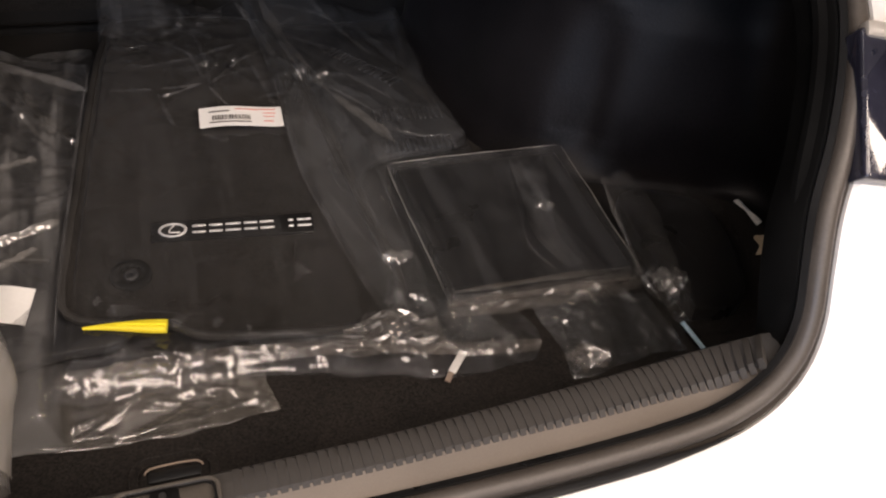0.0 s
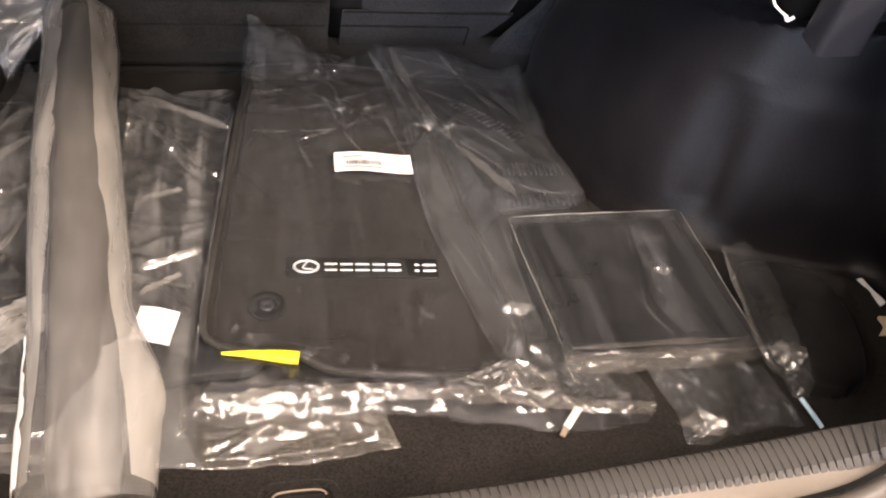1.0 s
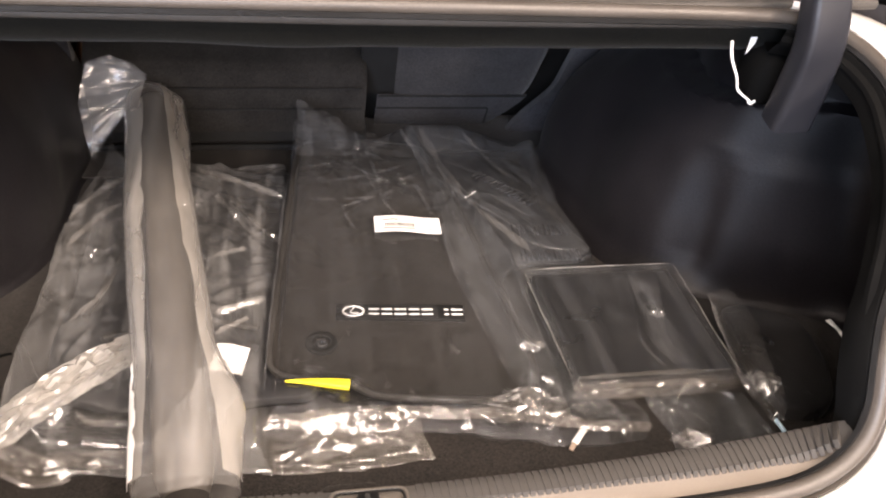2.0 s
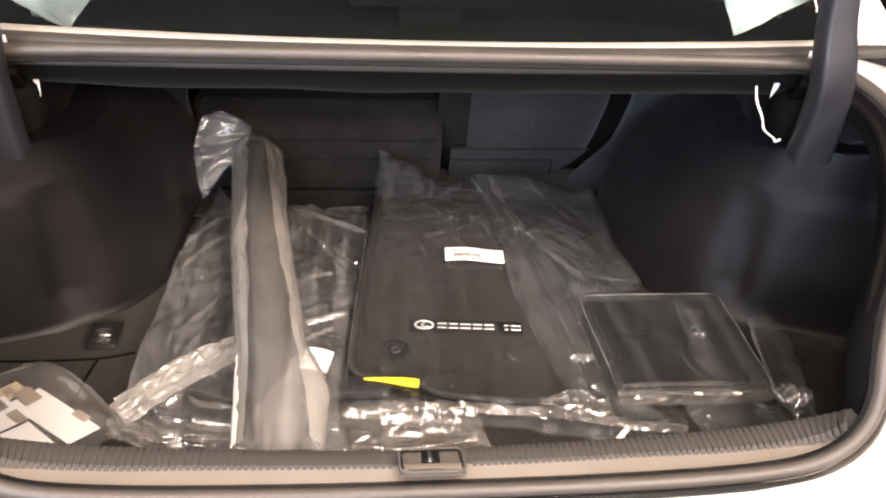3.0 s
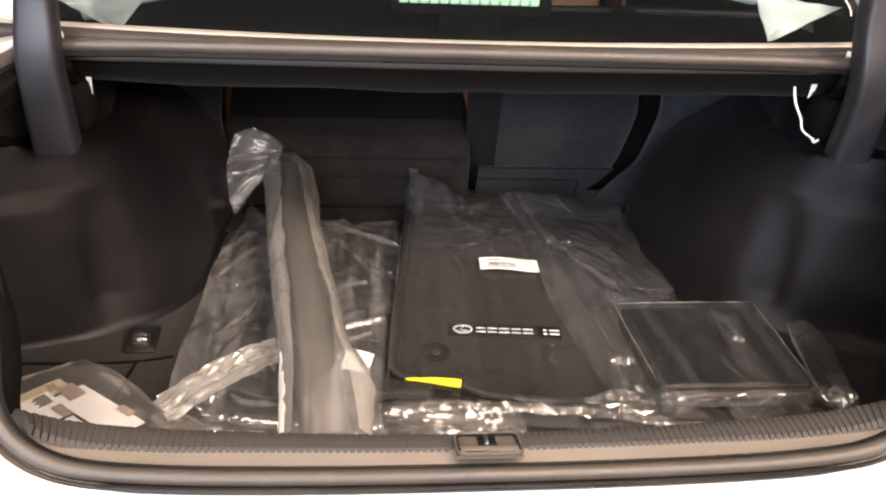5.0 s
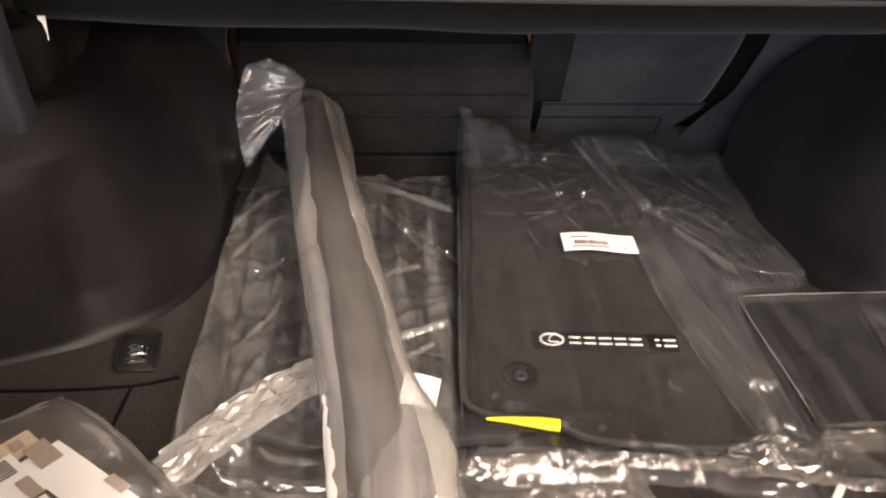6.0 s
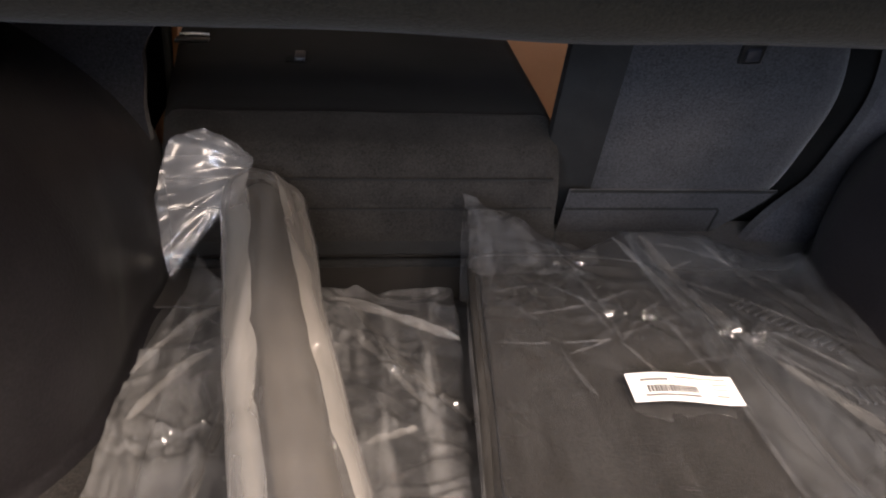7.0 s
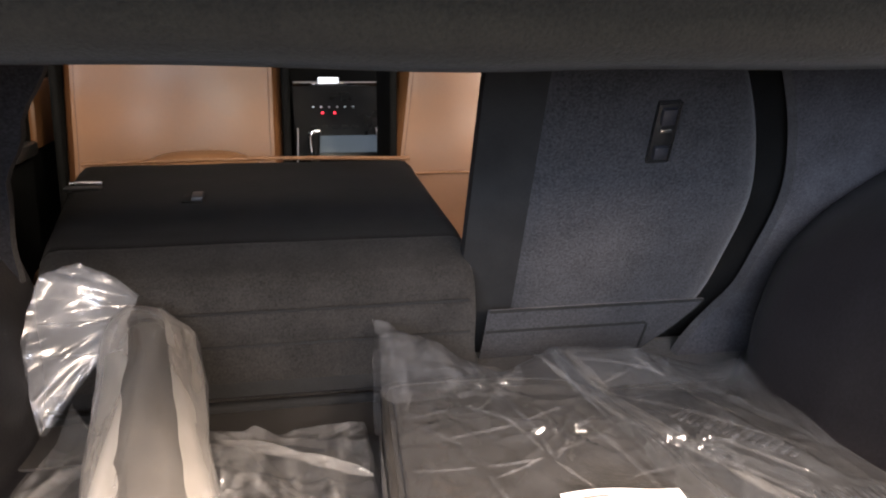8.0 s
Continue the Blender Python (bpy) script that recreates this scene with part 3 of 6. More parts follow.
for rim in (RIGHT_RIM, LEFT_RIM):
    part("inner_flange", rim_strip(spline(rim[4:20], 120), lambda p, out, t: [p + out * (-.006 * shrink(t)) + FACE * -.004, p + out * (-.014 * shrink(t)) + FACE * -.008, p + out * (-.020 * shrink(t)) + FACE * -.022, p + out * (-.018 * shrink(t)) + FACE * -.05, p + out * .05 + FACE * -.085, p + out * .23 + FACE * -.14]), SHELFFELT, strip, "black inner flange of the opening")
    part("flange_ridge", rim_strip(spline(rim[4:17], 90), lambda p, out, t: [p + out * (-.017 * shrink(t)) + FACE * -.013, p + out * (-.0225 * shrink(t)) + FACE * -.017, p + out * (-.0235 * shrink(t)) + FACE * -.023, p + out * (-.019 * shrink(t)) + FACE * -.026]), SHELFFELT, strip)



# outer body: quarter panels and tail panel round the opening
def body_rows(p, out, t):
    flat = Vector((out.x, out.y, 0))
    if flat.length > 0:
        flat.normalize()
    low = max(0.0, 1 - (p.z - 0.13) / 0.12)
    row = [p + out * .014 - FACE * .012, p + out * .016 + FACE * .000, p + out * .022 + FACE * .003]
    for d, drop in ((.03, .003 + .010 * low), (.06, .014 + .03 * low), (.11, .04 + .05 * low), (.05, .12), (0, .35)):
        row.append(row[-1] + flat * d + Vector((0, 0, -drop)))
    return row


part("body_shell", rim_strip(side_rim(170), body_rows), PAINT, car, "white painted rear quarters and bumper")
edge_line = [p + Vector((0, -.0125, -.006)) for p in spline([q for q in RIGHT_RIM[18:]] + LEFT_RIM[::-1][1:-18], 90)]
part("bumper_edge_trim", sweep(edge_line, lambda t: round_section(.008 * min(1, 9 * t + .1, 9 * (1 - t) + .1), .006 * min(1, 9 * t + .1, 9 * (1 - t) + .1), .4, 2), (0, 0, 1)), BLACKPL, car, "black trim edge under the sill")


def lip_profile():
    """Painted rear edge of the window panel, over the trunk opening."""
    def fn(u, v):
        x = -0.62 + 1.24 * u
        bow = 0.012 * (x / 0.6) ** 2
        yz = spline([(0, .4005, .4905), (0, .4015, .4935), (0, .404, .4945), (0, .408, .4951), (0, .412, .4955)], 12)
        p = at_line(yz, v)
        return Vector((x + cx(p.y), p.y + bow * 0.5, p.z + bow))
    return sheet(fn, 50, 12, 0.004)


# white body paint with the lid's shade put into a grey-beige colour
part("window_lower_panel", lip_profile(), TOPPANEL, car, "white strip below the rear window, its shade painted grey-beige")

part("window_panel_seal", sweep(spline([(-.61, .3905, .4985), (-.3, .3845, .4895), (.02, .3835, .4875), (.34, .3845, .4895), (.65, .3905, .4985)], 50), round_section(.020, .014, .45, 3), (0, -.3, 1)), TOPSEAL, car, "grey-beige seal along the window panel")

# rear window and the shelf behind it
GLASS, gn, gl, gp = node_mat("rear_glass")
gn.remove(gp)
g_clear, g_gloss, g_mix = gn.new("ShaderNodeBsdfTransparent"), gn.new("ShaderNodeBsdfGlossy"), gn.new("ShaderNodeMixShader")
g_clear.inputs[0].default_value = (0.82, 0.865, 0.855, 1)
g_gloss.inputs["Roughness"].default_value = 0.02
gl.new(schlick(gn, gl, 0.045), g_mix.inputs[0])
gl.new(g_clear.outputs[0], g_mix.inputs[1])
gl.new(g_gloss.outputs[0], g_mix.inputs[2])
gl.new(g_mix.outputs[0], gn["Material Output"].inputs["Surface"])


def glass_fn(u, v):
    w = 0.60 - 0.16 * v
    x = -w + 2 * w * u
    bow = (x / 0.6) ** 2
    return Vector((x + 0.02, 0.408 + 0.62 * v + 0.02 * bow - 0.02 * bow * v, 0.4985 + 0.40 * v + 0.012 * bow * (1 - v)))


window = part("rear_window", sheet(glass_fn, 40, 24, 0.004), GLASS, car, "sloping tinted rear window glass")
for s in (-1, 1):
    part("pillar", sweep(spline([(s * .63 + .02, .42, .505), (s * .56 + .02, .72, .72), (s * .47 + .02, 1.05, .93)], 16), round_section(.07, .03, .4), (0, -.5, .85)), PAINT, car)
shelf = part("parcel_shelf", sheet(lambda u, v: Vector((-0.62 + 1.24 * u + cx(0.44 + 0.44 * v), 0.44 + 0.44 * v, 0.474 - 0.01 * v + 0.003 * noise.noise((u * 20, v * 9, 1)))), 30, 14, 0.01), SHELFFELT, car, "black felt parcel shelf")
stop = part("stop_lamp", box(.25, .03, .034, pose(.038, .60, .515), .006), SHELFFELT, car, "high brake lamp behind the rear window")
part("lamp_foot", box(.10, .02, .036, pose(.038, .605, .487), .004), SHELFFELT, stop)
LENS = glow("clear_lamp_lens", (0.60, 0.84, 0.64), 0.40)
for k in range(14):
    part("lamp_cell", box(.0146, .006, .0165, pose(-.067 + .0155 * k, .583, .5235), .002, 1), LENS, stop)

# wrapped strip added behind the glass, standing for the lid spoiler's reflection
PALE = surface("pale_reflected_wrap", (0.30, 0.34, 0.36), (0.46, 0.50, 0.52), 0.25, 40, 9, 0.3, 0.002)
reflected_line = [(-.53, .55, .492), (-.44, .56, .525), (-.24, .58, .555), (.02, .59, .575), (.28, .59, .572), (.44, .572, .550), (.478, .567, .540)]
spoiler = empty("spoiler_reflection", (0, .58, .50), "pale wrapped spoiler strip added behind the rear window for its reflection", "spoiler")
part("strip", local(spoiler, sweep(spline(reflected_line, 50), lambda t: round_section(.026 + .030 * math.sin(math.pi * t) ** .5, .012 + .012 * math.sin(math.pi * t), .45, 3), (0, -.6, .8))), PALE, spoiler)
part("reflected_fold", local(spoiler, sweep(spline([(x, y - .018, z + .006) for x, y, z in reflected_line[1:-1]], 50), round_section(.006, .004, .45, 2), (0, -.6, .8))), PAINT, spoiler, "white folded edge of the reflected wrap")
for dy, dz in ((-.030, -.010), (-.002, .016)):
    part("reflected_fold", local(spoiler, sweep(spline([(x, y + dy, z + dz) for x, y, z in reflected_line[1:-1]], 50), round_section(.003, .003, .45, 2), (0, -.6, .8))), PALE, spoiler, "pale crease of the reflected wrap")


def reflected_corner(pts, seed):
    """A folded triangular corner of stiff white wrap, part of the built reflection."""
    a, b, c = (Vector(p) for p in pts)

    def fn(u, v):
        p = a.lerp(b, u).lerp(c, v)
        return p + Vector((0, -.010 * math.sin(math.pi * min(u * (1 - v) * 2, 1)) + .006 * noise.noise((u * 3, v * 3, seed)), .004 * noise.noise((u * 4, v * 2, seed + 3))))
    return sheet(fn, 16, 12, back=(0, .004, 0))


part("reflected_corner", local(spoiler, reflected_corner(((.474, .566, .548), (.612, .55, .533), (.492, .528, .484)), 2.0)), PAINT, spoiler, "white folded corner of the reflected wrap")
part("reflected_corner", local(spoiler, reflected_corner(((-.430, .55, .530), (-.57, .53, .520), (-.468, .505, .478)), 5.0)), FILM_WRAP, spoiler, "pale crumpled corner of the reflected wrap")
for c, r, a0, a1 in (((.532, .572), .013, 20, 250), ((.556, .580), .014, 150, 330), ((.572, .545), .012, -60, 130), ((.585, .508), .009, 60, 190)):
    arc = [Vector((c[0] + r * .7 * math.cos(radians(a)), .408 + (c[1] + r * math.sin(radians(a)) - .4985) * 1.55 - .004, c[1] + r * math.sin(radians(a)))) for a in (a0 + (a1 - a0) * k / 10 for k in range(11))]
    part("window_mark", sweep(arc, round_section(.0020, .0010, .3, 1), (0, -.55, .84)), PAINT, car, "white brushed mark on the rear window")


# ---- trunk interior ----
def floor_half(y, s=1):
    """Half width of the trunk floor along its depth; the wheel housings pinch it in the middle."""
    back = (.415, .408, .450, .510) if s > 0 else (.448, .440, .440, .445)
    return smooth_at([(0.0, .60), (.05, .63), (.15, .71), (.26, .795), (.34, .800), (.40, .765), (.435, .68), (.475, .578), (.53, .500), (.62, .452), (.72, .440), (.84, back[0]), (.93, back[1]), (1.0, back[2]), (1.08, back[3])], y)


def floor_fn(u, v):
    y = 0.0 + 1.16 * v
    x = (-1 + 2 * u) * 0.78 + cx(y)
    return Vector((x, y, 0.0008 * noise.noise((x * 30, y * 30, 2)) - 0.001))


tagged(part("floor", sheet(floor_fn, 60, 50, 0.012), CARPET, None, "dark brown-black carpet floor of the trunk"), category="floor", kind="structure")


def ledge_z(y):
    """Height of the seam where the wheel housing ends under the upper lining."""
    return interp([(.05, .345), (.40, .325), (.64, .288), (.80, .30), (1.06, .36)], y)


def wall_point(s, u, v):
    """Side lining: v from the front of the trunk to its back, u from the floor up."""
    y = 0.015 + 1.05 * v
    z = 0.47 * u
    ledge = ledge_z(y)
    x = floor_half(y, s)
    reach = smooth_at([(0, .02), (.30, .035), (.45, .075), (.64, .085), (.80, .12), (.95, .19), (1.07, .21)] if s > 0 else [(0, .02), (.30, .035), (.45, .075), (.64, .085), (.80, .09), (1.07, .10)], y)
    power = interp([(.45, 1.4), (.93, 3.0)], y)
    x += reach * (min(z, ledge) / .29) ** power
    # a shallow crease between the broad housing and its rounded corner
    x += (.024 if s > 0 else .030) * math.exp(-((y - .500 - .10 * z) / .020) ** 2) * min(z / .06, 1) * max(0.0, 1 - (z / .235) ** 4)
    x += 0.012 * min(max((z - .215) / .03, 0), 1) * math.exp(-((y - .44) / .06) ** 2)
    x -= 0.05 * math.exp(-((y - .25) / .12) ** 2) * (z / .4) ** 2
    x -= 0.03 * max(0.0, 1 - y / 0.16) * min(z / .2, 1)
    upper = smooth_at([(0, .57), (.10, .66), (.22, .745), (.36, .765), (.44, .725), (.52, .64), (1.08, .64)], y)
    share = interp([(.38, 1), (.50, 0)], y) * (1 - max(0.0, 1 - z / .19) ** 1.6)
    x += (min(upper, x) - x) * share
    if z > ledge:
        x += 0.050 * min((z - ledge) / .010, 1) * interp([(.36, 0), (.46, 1)], y)
    r = 0.045 if s > 0 else 0.016
    if z < r:
        x -= (r - math.sqrt(max(r * r - (r - z) ** 2, 0))) * 0.9
    x += 0.0014 * noise.noise((y * 14, z * 14, s)) + 0.003 * noise.noise((y * 4, z * 4, s + 5))
    return Vector((s * x + cx(y), y, z - 0.002))


for s, nm in ((-1, "wall_left"), (1, "wall_right")):
    tagged(part(nm, sheet(lambda u, v: wall_point(s, u, v), 96, 140, back=(s * .006, 0, 0)), LINING, None, "dark moulded felt side lining of the trunk"), category="trunk lining", kind="structure")


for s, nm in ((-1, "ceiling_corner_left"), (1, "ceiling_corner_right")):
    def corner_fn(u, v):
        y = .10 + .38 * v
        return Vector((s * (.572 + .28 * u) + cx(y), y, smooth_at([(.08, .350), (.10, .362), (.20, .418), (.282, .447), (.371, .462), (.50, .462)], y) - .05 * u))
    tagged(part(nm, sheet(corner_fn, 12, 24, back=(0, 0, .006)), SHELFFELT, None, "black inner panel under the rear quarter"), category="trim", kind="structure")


def ceiling_fn(u, v):
    y = 0.41 + 0.60 * v
    x = (-1 + 2 * u) * 0.66
    return Vector((x + cx(y), y, 0.445 + 0.012 * noise.noise((x * 4, y * 5, 9))))


tagged(part("ceiling", sheet(ceiling_fn, 30, 24, back=(0, 0, .008)), DARKFELT, None, "dark underside of the parcel shelf over the trunk"), category="ceiling", kind="structure")


def header_fn(u, v):
    x = -0.56 + 1.12 * u
    yz = spline([(0, .384, .475), (0, .390, .463), (0, .398, .447), (0, .406, .431), (0, .420, .4215), (0, .440, .420), (0, .462, .427), (0, .47, .450)], 24)
    p = at_line(yz, v)
    sag = 0.0025 * noise.noise((x * 7, v * 2, 3)) + 0.004 * (x / .5) ** 2
    return Vector((x + cx(p.y), p.y + sag, p.z + sag))


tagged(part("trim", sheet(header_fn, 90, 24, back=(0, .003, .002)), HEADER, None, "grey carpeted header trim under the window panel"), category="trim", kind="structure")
part("inner_seal", sweep(spline([(-.53, .378, .470), (-.25, .381, .468), (.05, .382, .467), (.30, .382, .469), (.56, .380, .474)], 40), round_section(.010, .012, .4, 3), (0, 0, 1)), TOPSEAL, car, "grey inner seal of the trunk opening")


# sill plate with its ribs and the latch
def sill_in(x):
    return smooth_at([(0, 0), (.15, .0034), (.30, .0125), (.39, .0165), (.435, .0150), (.466, .0060), (.49, -.0100)], abs(x))


def sill_top(x):
    return smooth_at([(0, .150), (.30, .1515), (.39, .157), (.435, .166), (.466, .182), (.49, .206)], abs(x))


def sill_fn(u, v):
    x = -0.488 + 0.976 * u
    yi, zt = sill_in(x), sill_top(x)
    rim = yi - smooth_at([(0, -.046), (.30, -.044), (.39, -.041), (.435, -.036), (.466, -.030), (.49, -.020)], abs(x))
    line = [(0, yi + .026, -.002), (0, yi + .018, .06), (0, yi + .010, zt - .022), (0, yi + .003, zt - .005), (0, yi - .006, zt), (0, yi - .020, zt - .003), (0, yi - rim, zt - .010), (0, yi - rim - .004, zt - .02)]
    p = at_line([Vector(q) for q in line], v)
    return Vector((x, p.y, p.z))


sill = empty("sill_plate", (0, 0, 0), "grey-brown plastic sill trim with a ribbed inner edge", "sill trim")
part("plate", sheet(sill_fn, 90, 35, back=(0, -.002, -.003)), SILLPL, sill)


def band_reach(x):
    """How far the ribbed band comes out over the sill; it widens towards the ends."""
    return smooth_at([(0, .72), (.20, .76), (.36, .92), (.45, .95), (.49, .80)], abs(x))


def rib_mesh():
    """One rib of the sill: a low rounded bar over the inner edge."""
    bm = bmesh.new()
    pts = [(-.0335, -.0042), (-.0265, .0022), (.000, .0036), (.004, .0024), (.006, -.006)]
    vs = []
    for w in (-.0026, -.0011, .0011, .0026):
        vs.append([bm.verts.new((w, a, b)) for a, b in pts])
    for r, q in zip(vs, vs[1:]):
        for j in range(len(pts) - 1):
            bm.faces.new((r[j], r[j + 1], q[j + 1], q[j]))
    bm.faces.new(vs[0][::-1])
    bm.faces.new(vs[-1])
    return bm


def rib_x(k, n=126):
    return -0.474 + 0.948 * k / (n - 1)


def rib_pose(k):
    x = rib_x(k)
    dz = (sill_top(x + .004) - sill_top(x - .004)) / .008
    return pose(x, sill_in(x) + .001, sill_top(x) - .0003, 0, -math.degrees(math.atan(dz)), math.degrees(math.atan((sill_in(x + .004) - sill_in(x - .004)) / .008))) @ pose(0, 0, 0, 4) @ pose(0, -.0072 * (band_reach(x) - 1) - .003, 0) @ Matrix.Diagonal((1, band_reach(x), 1, 1))


def ribband_fn(u, v):
    x = -0.480 + 0.96 * u
    yi, zt, k = sill_in(x), sill_top(x), band_reach(x)
    pts = [Vector(q) for q in ((0, yi + .024, .03), (0, yi + .016, zt - .03), (0, yi + .0095, zt - .010), (0, yi + .001, zt + .0002), (0, yi - .008, zt + .0008), (0, yi - .0185 * k, zt - .0008 - .002 * (k - 1)), (0, yi - .0275 * k, zt - .0030 - .006 * (k - 1)))]
    p = at_line(pts, v)
    return Vector((x, p.y + .001, p.z + .001))


part("ribbed_band", sheet(ribband_fn, 90, 20, back=(0, -.001, -.002)), RIBPL, sill, "darker ribbed band along the sill")
rib_places = [rib_pose(k) for k in range(126) if abs(rib_x(k) - 0.004) > 0.042]
first_rib = part("rib", rib_mesh(), RIBPL, sill)
first_rib.matrix_basis = rib_places[0]
repeat_part("rib", first_rib, rib_places[1:], sill)
LATCHM = pose(.002, -.0225, .1540, -8) @ Matrix.Diagonal((.95, .95, 1, 1))
latch = part("latch_plate", sheet(lambda u, v: LATCHM @ Vector((-.037 + .074 * u, -.0225 + .045 * v, .0035 * min(1, 6 * min(u, 1 - u, v, 1 - v)))), 18, 14, 0.003), LATCHPL, sill, "plastic latch cover in the sill")
part("latch_lip", box(.066, .012, .004, LATCHM @ pose(0, -.0145, .0035), .0015), SILLPL, latch, "pale lower lip of the latch cover")
part("frame", sweep([LATCHM @ Vector((x, y, .003)) for x, y in round_section(.073, .044, .2, 4)], round_section(.0035, .004, .4, 2), (0, 0, 1), True), LATCHPL, latch)
part("groove", sweep([LATCHM @ Vector((x, y, .0035)) for x, y in round_section(.068, .039, .2, 4)], round_section(.0012, .004, .4, 1), (0, 0, 1), True), BLACKPL, latch)
part("latch_slot", box(.021, .026, .006, LATCHM @ pose(-.001, .004, .0025), .002), BLACKPL, latch)
part("striker", sweep(spline([LATCHM @ Vector(q) for q in ((-.002, .012, .002), (-.002, .011, .006), (-.002, .004, .007), (-.002, -.004, .006), (-.002, -.005, .002))], 14), round_section(.005, .005, .5, 3), (1, 0, 0)), SATIN, latch, "bright steel striker loop")

# hinge arms
for s in (-1, 1):
    def arm(t):
        w = interp([(0, .054), (.25, .050), (.45, .039), (.7, .030), (1, .030)], t)
        return round_section(w, .040 - .008 * t, .22, 3)
    xb = (.552, .549, .543, .532, .528, .53) if s > 0 else (-.520, -.519, -.517, -.514, -.512, -.512)
    line = spline([(xb[0], .345, .360), (xb[1], .330, .42), (xb[2], .318, .48), (xb[3], .326, .56), (xb[4], .318, .66), (xb[5], .25, .86)], 26)
    hinge = part("hinge_arm", sweep(line, arm, (0, -1, 0.1)), HINGEPL, car, "grey plastic cover of a trunk lid hinge arm")
    part("hinge_bracket", box(.05, .07, .075, pose(s * .53 + cx(.4), .415, .400, 12), .02, 3), SHELFFELT, hinge)

# the raised lid that the hinge arms carry
part("trunk_lid", sheet(lambda u, v: Vector((-.60 + 1.22 * u, .285 - .16 * v - .05 * math.sin(math.pi * v) + .03 * (2 * u - 1) ** 2, .86 + .62 * v)), 24, 14, back=(0, .03, .01)), PAINT, car, "white raised trunk lid")

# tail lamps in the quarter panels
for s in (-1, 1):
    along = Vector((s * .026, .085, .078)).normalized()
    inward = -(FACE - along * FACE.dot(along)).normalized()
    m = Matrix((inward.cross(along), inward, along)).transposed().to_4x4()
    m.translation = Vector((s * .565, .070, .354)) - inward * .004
    # right lamp takes the dark lens colour: its shade is painted on
    lamp = part("tail_lamp", box(.056, .026, .120, m, .004, 3), LAMPPL if s < 0 else LAMPDK, car, "unlit lavender-grey tail lamp beside the trunk opening" if s < 0 else "unlit tail lamp beside the trunk opening, its shade painted dark")
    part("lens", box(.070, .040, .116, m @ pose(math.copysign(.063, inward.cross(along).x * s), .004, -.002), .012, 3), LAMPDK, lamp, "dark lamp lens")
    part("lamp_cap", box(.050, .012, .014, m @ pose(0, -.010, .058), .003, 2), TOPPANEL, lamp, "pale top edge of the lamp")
    for dx, dz in ((-.018, .040), (.012, .040), (.012, .034)):
        part("lamp_screw", ring(.0018, .0006, .002, 10, m @ pose(dx, -.0132, dz, 90)), LAMPDK, lamp)


# ---- seats and cabin ----
def back_y(z):
    return 1.120 - 0.55 * z


def seat_edge(z):
    return smooth_at([(-.05, .335), (-.015, .362), (.02, .392), (.05, .420), (.088, .446), (.158, .457), (.243, .459), (.32, .434), (.40, .389), (.47, .335)], z)


rear_seat = empty("upright_rear_seatback", (.29, 1.12, 0), "upright rear seatback with blue-grey felt back", "car seat")


def upright_fn(u, v):
    z = -0.03 + 0.50 * v
    left = 0.177 - 0.025 * v
    x = left + (seat_edge(z) - left) * u
    e = min(u / .06, (1 - u) / .12, 1)
    return Vector((x, back_y(z) - 0.020 * math.sqrt(max(e, 0)) + 0.006 * math.sqrt(max(e, 0)) + 0.0012 * noise.noise((x * 9, z * 9, 4)), z))


part("back_panel", local(rear_seat, sheet(upright_fn, 40, 50, back=(0, .02, 0))), SEATFELT, rear_seat)


def bolster_fn(u, v):
    z = -0.03 + 0.50 * v
    return Vector((0.112 - 0.022 * v + (0.065 - .003 * v) * u, back_y(z) + 0.035 * (1 - u) - 0.004, z))


# slanted side in a darker felt: its shade is in the colour
part("side_bolster", local(rear_seat, sheet(bolster_fn, 8, 30, back=(0, .02, 0))), DARKFELT, rear_seat, "side of the seatback, its shade put into the dark felt")


def flap_fn(u, v):
    z = 0.002 + 0.088 * v
    x = 0.136 + (seat_edge(z) - 0.138) * u
    return Vector((x, back_y(z) - 0.019 - 0.002 * math.sin(v * math.pi) - 0.0015 * noise.noise((x * 12, z * 12, 5)), z))


flap = part("lower_flap", local(rear_seat, sheet(flap_fn, 40, 12, back=(0, .003, 0))), SEATFELT, rear_seat, "felt flap along the foot of the seatback")
for z, x1 in ((.088, .443), (.054, .370)):
    seam = [Vector((x, back_y(z) - .0225, z)) for x in (.137, .24, x1 - .02, x1 - .004)]
    if x1 < .4:
        seam += [Vector((x1, back_y(q) - .0225, q)) for q in (.048, .035, .01)]
    part("seam", local(rear_seat, sweep(spline(seam, 30), round_section(.004, .003, .5, 2), (0, -1, 0))), DARKFELT, flap)
BEZ = look((.300, back_y(.335) - .016, .335), (.300, back_y(.335) - .016 + 1, .335 + .55), 0) @ pose(0, 0, 0, 0, 0, 5)
bezel = part("release_bezel", local(rear_seat, box(.028, .084, .007, BEZ, .003)), BLACKPL, rear_seat, "black seat release bezel")
part("rim", local(rear_seat, sweep([BEZ @ Vector(q) for q in ((-.013, -.04, .004), (.013, -.04, .004), (.013, .04, .004), (-.013, .04, .004))], round_section(.0025, .003, .4, 2), BEZ.to_3x3() @ Vector((0, 0, 1)), True)), BLACKPL, bezel)
part("release_lever", local(rear_seat, box(.018, .022, .008, BEZ @ pose(0, .024, .005), .003)), HINGEPL, bezel)
part("lever_foot", local(rear_seat, box(.018, .018, .008, BEZ @ pose(0, -.026, .005), .003)), HINGEPL, bezel)
part("lock_mark", local(rear_seat, box(.014, .005, .004, BEZ @ pose(0, .005, .0055), .001)), CHROME, bezel)

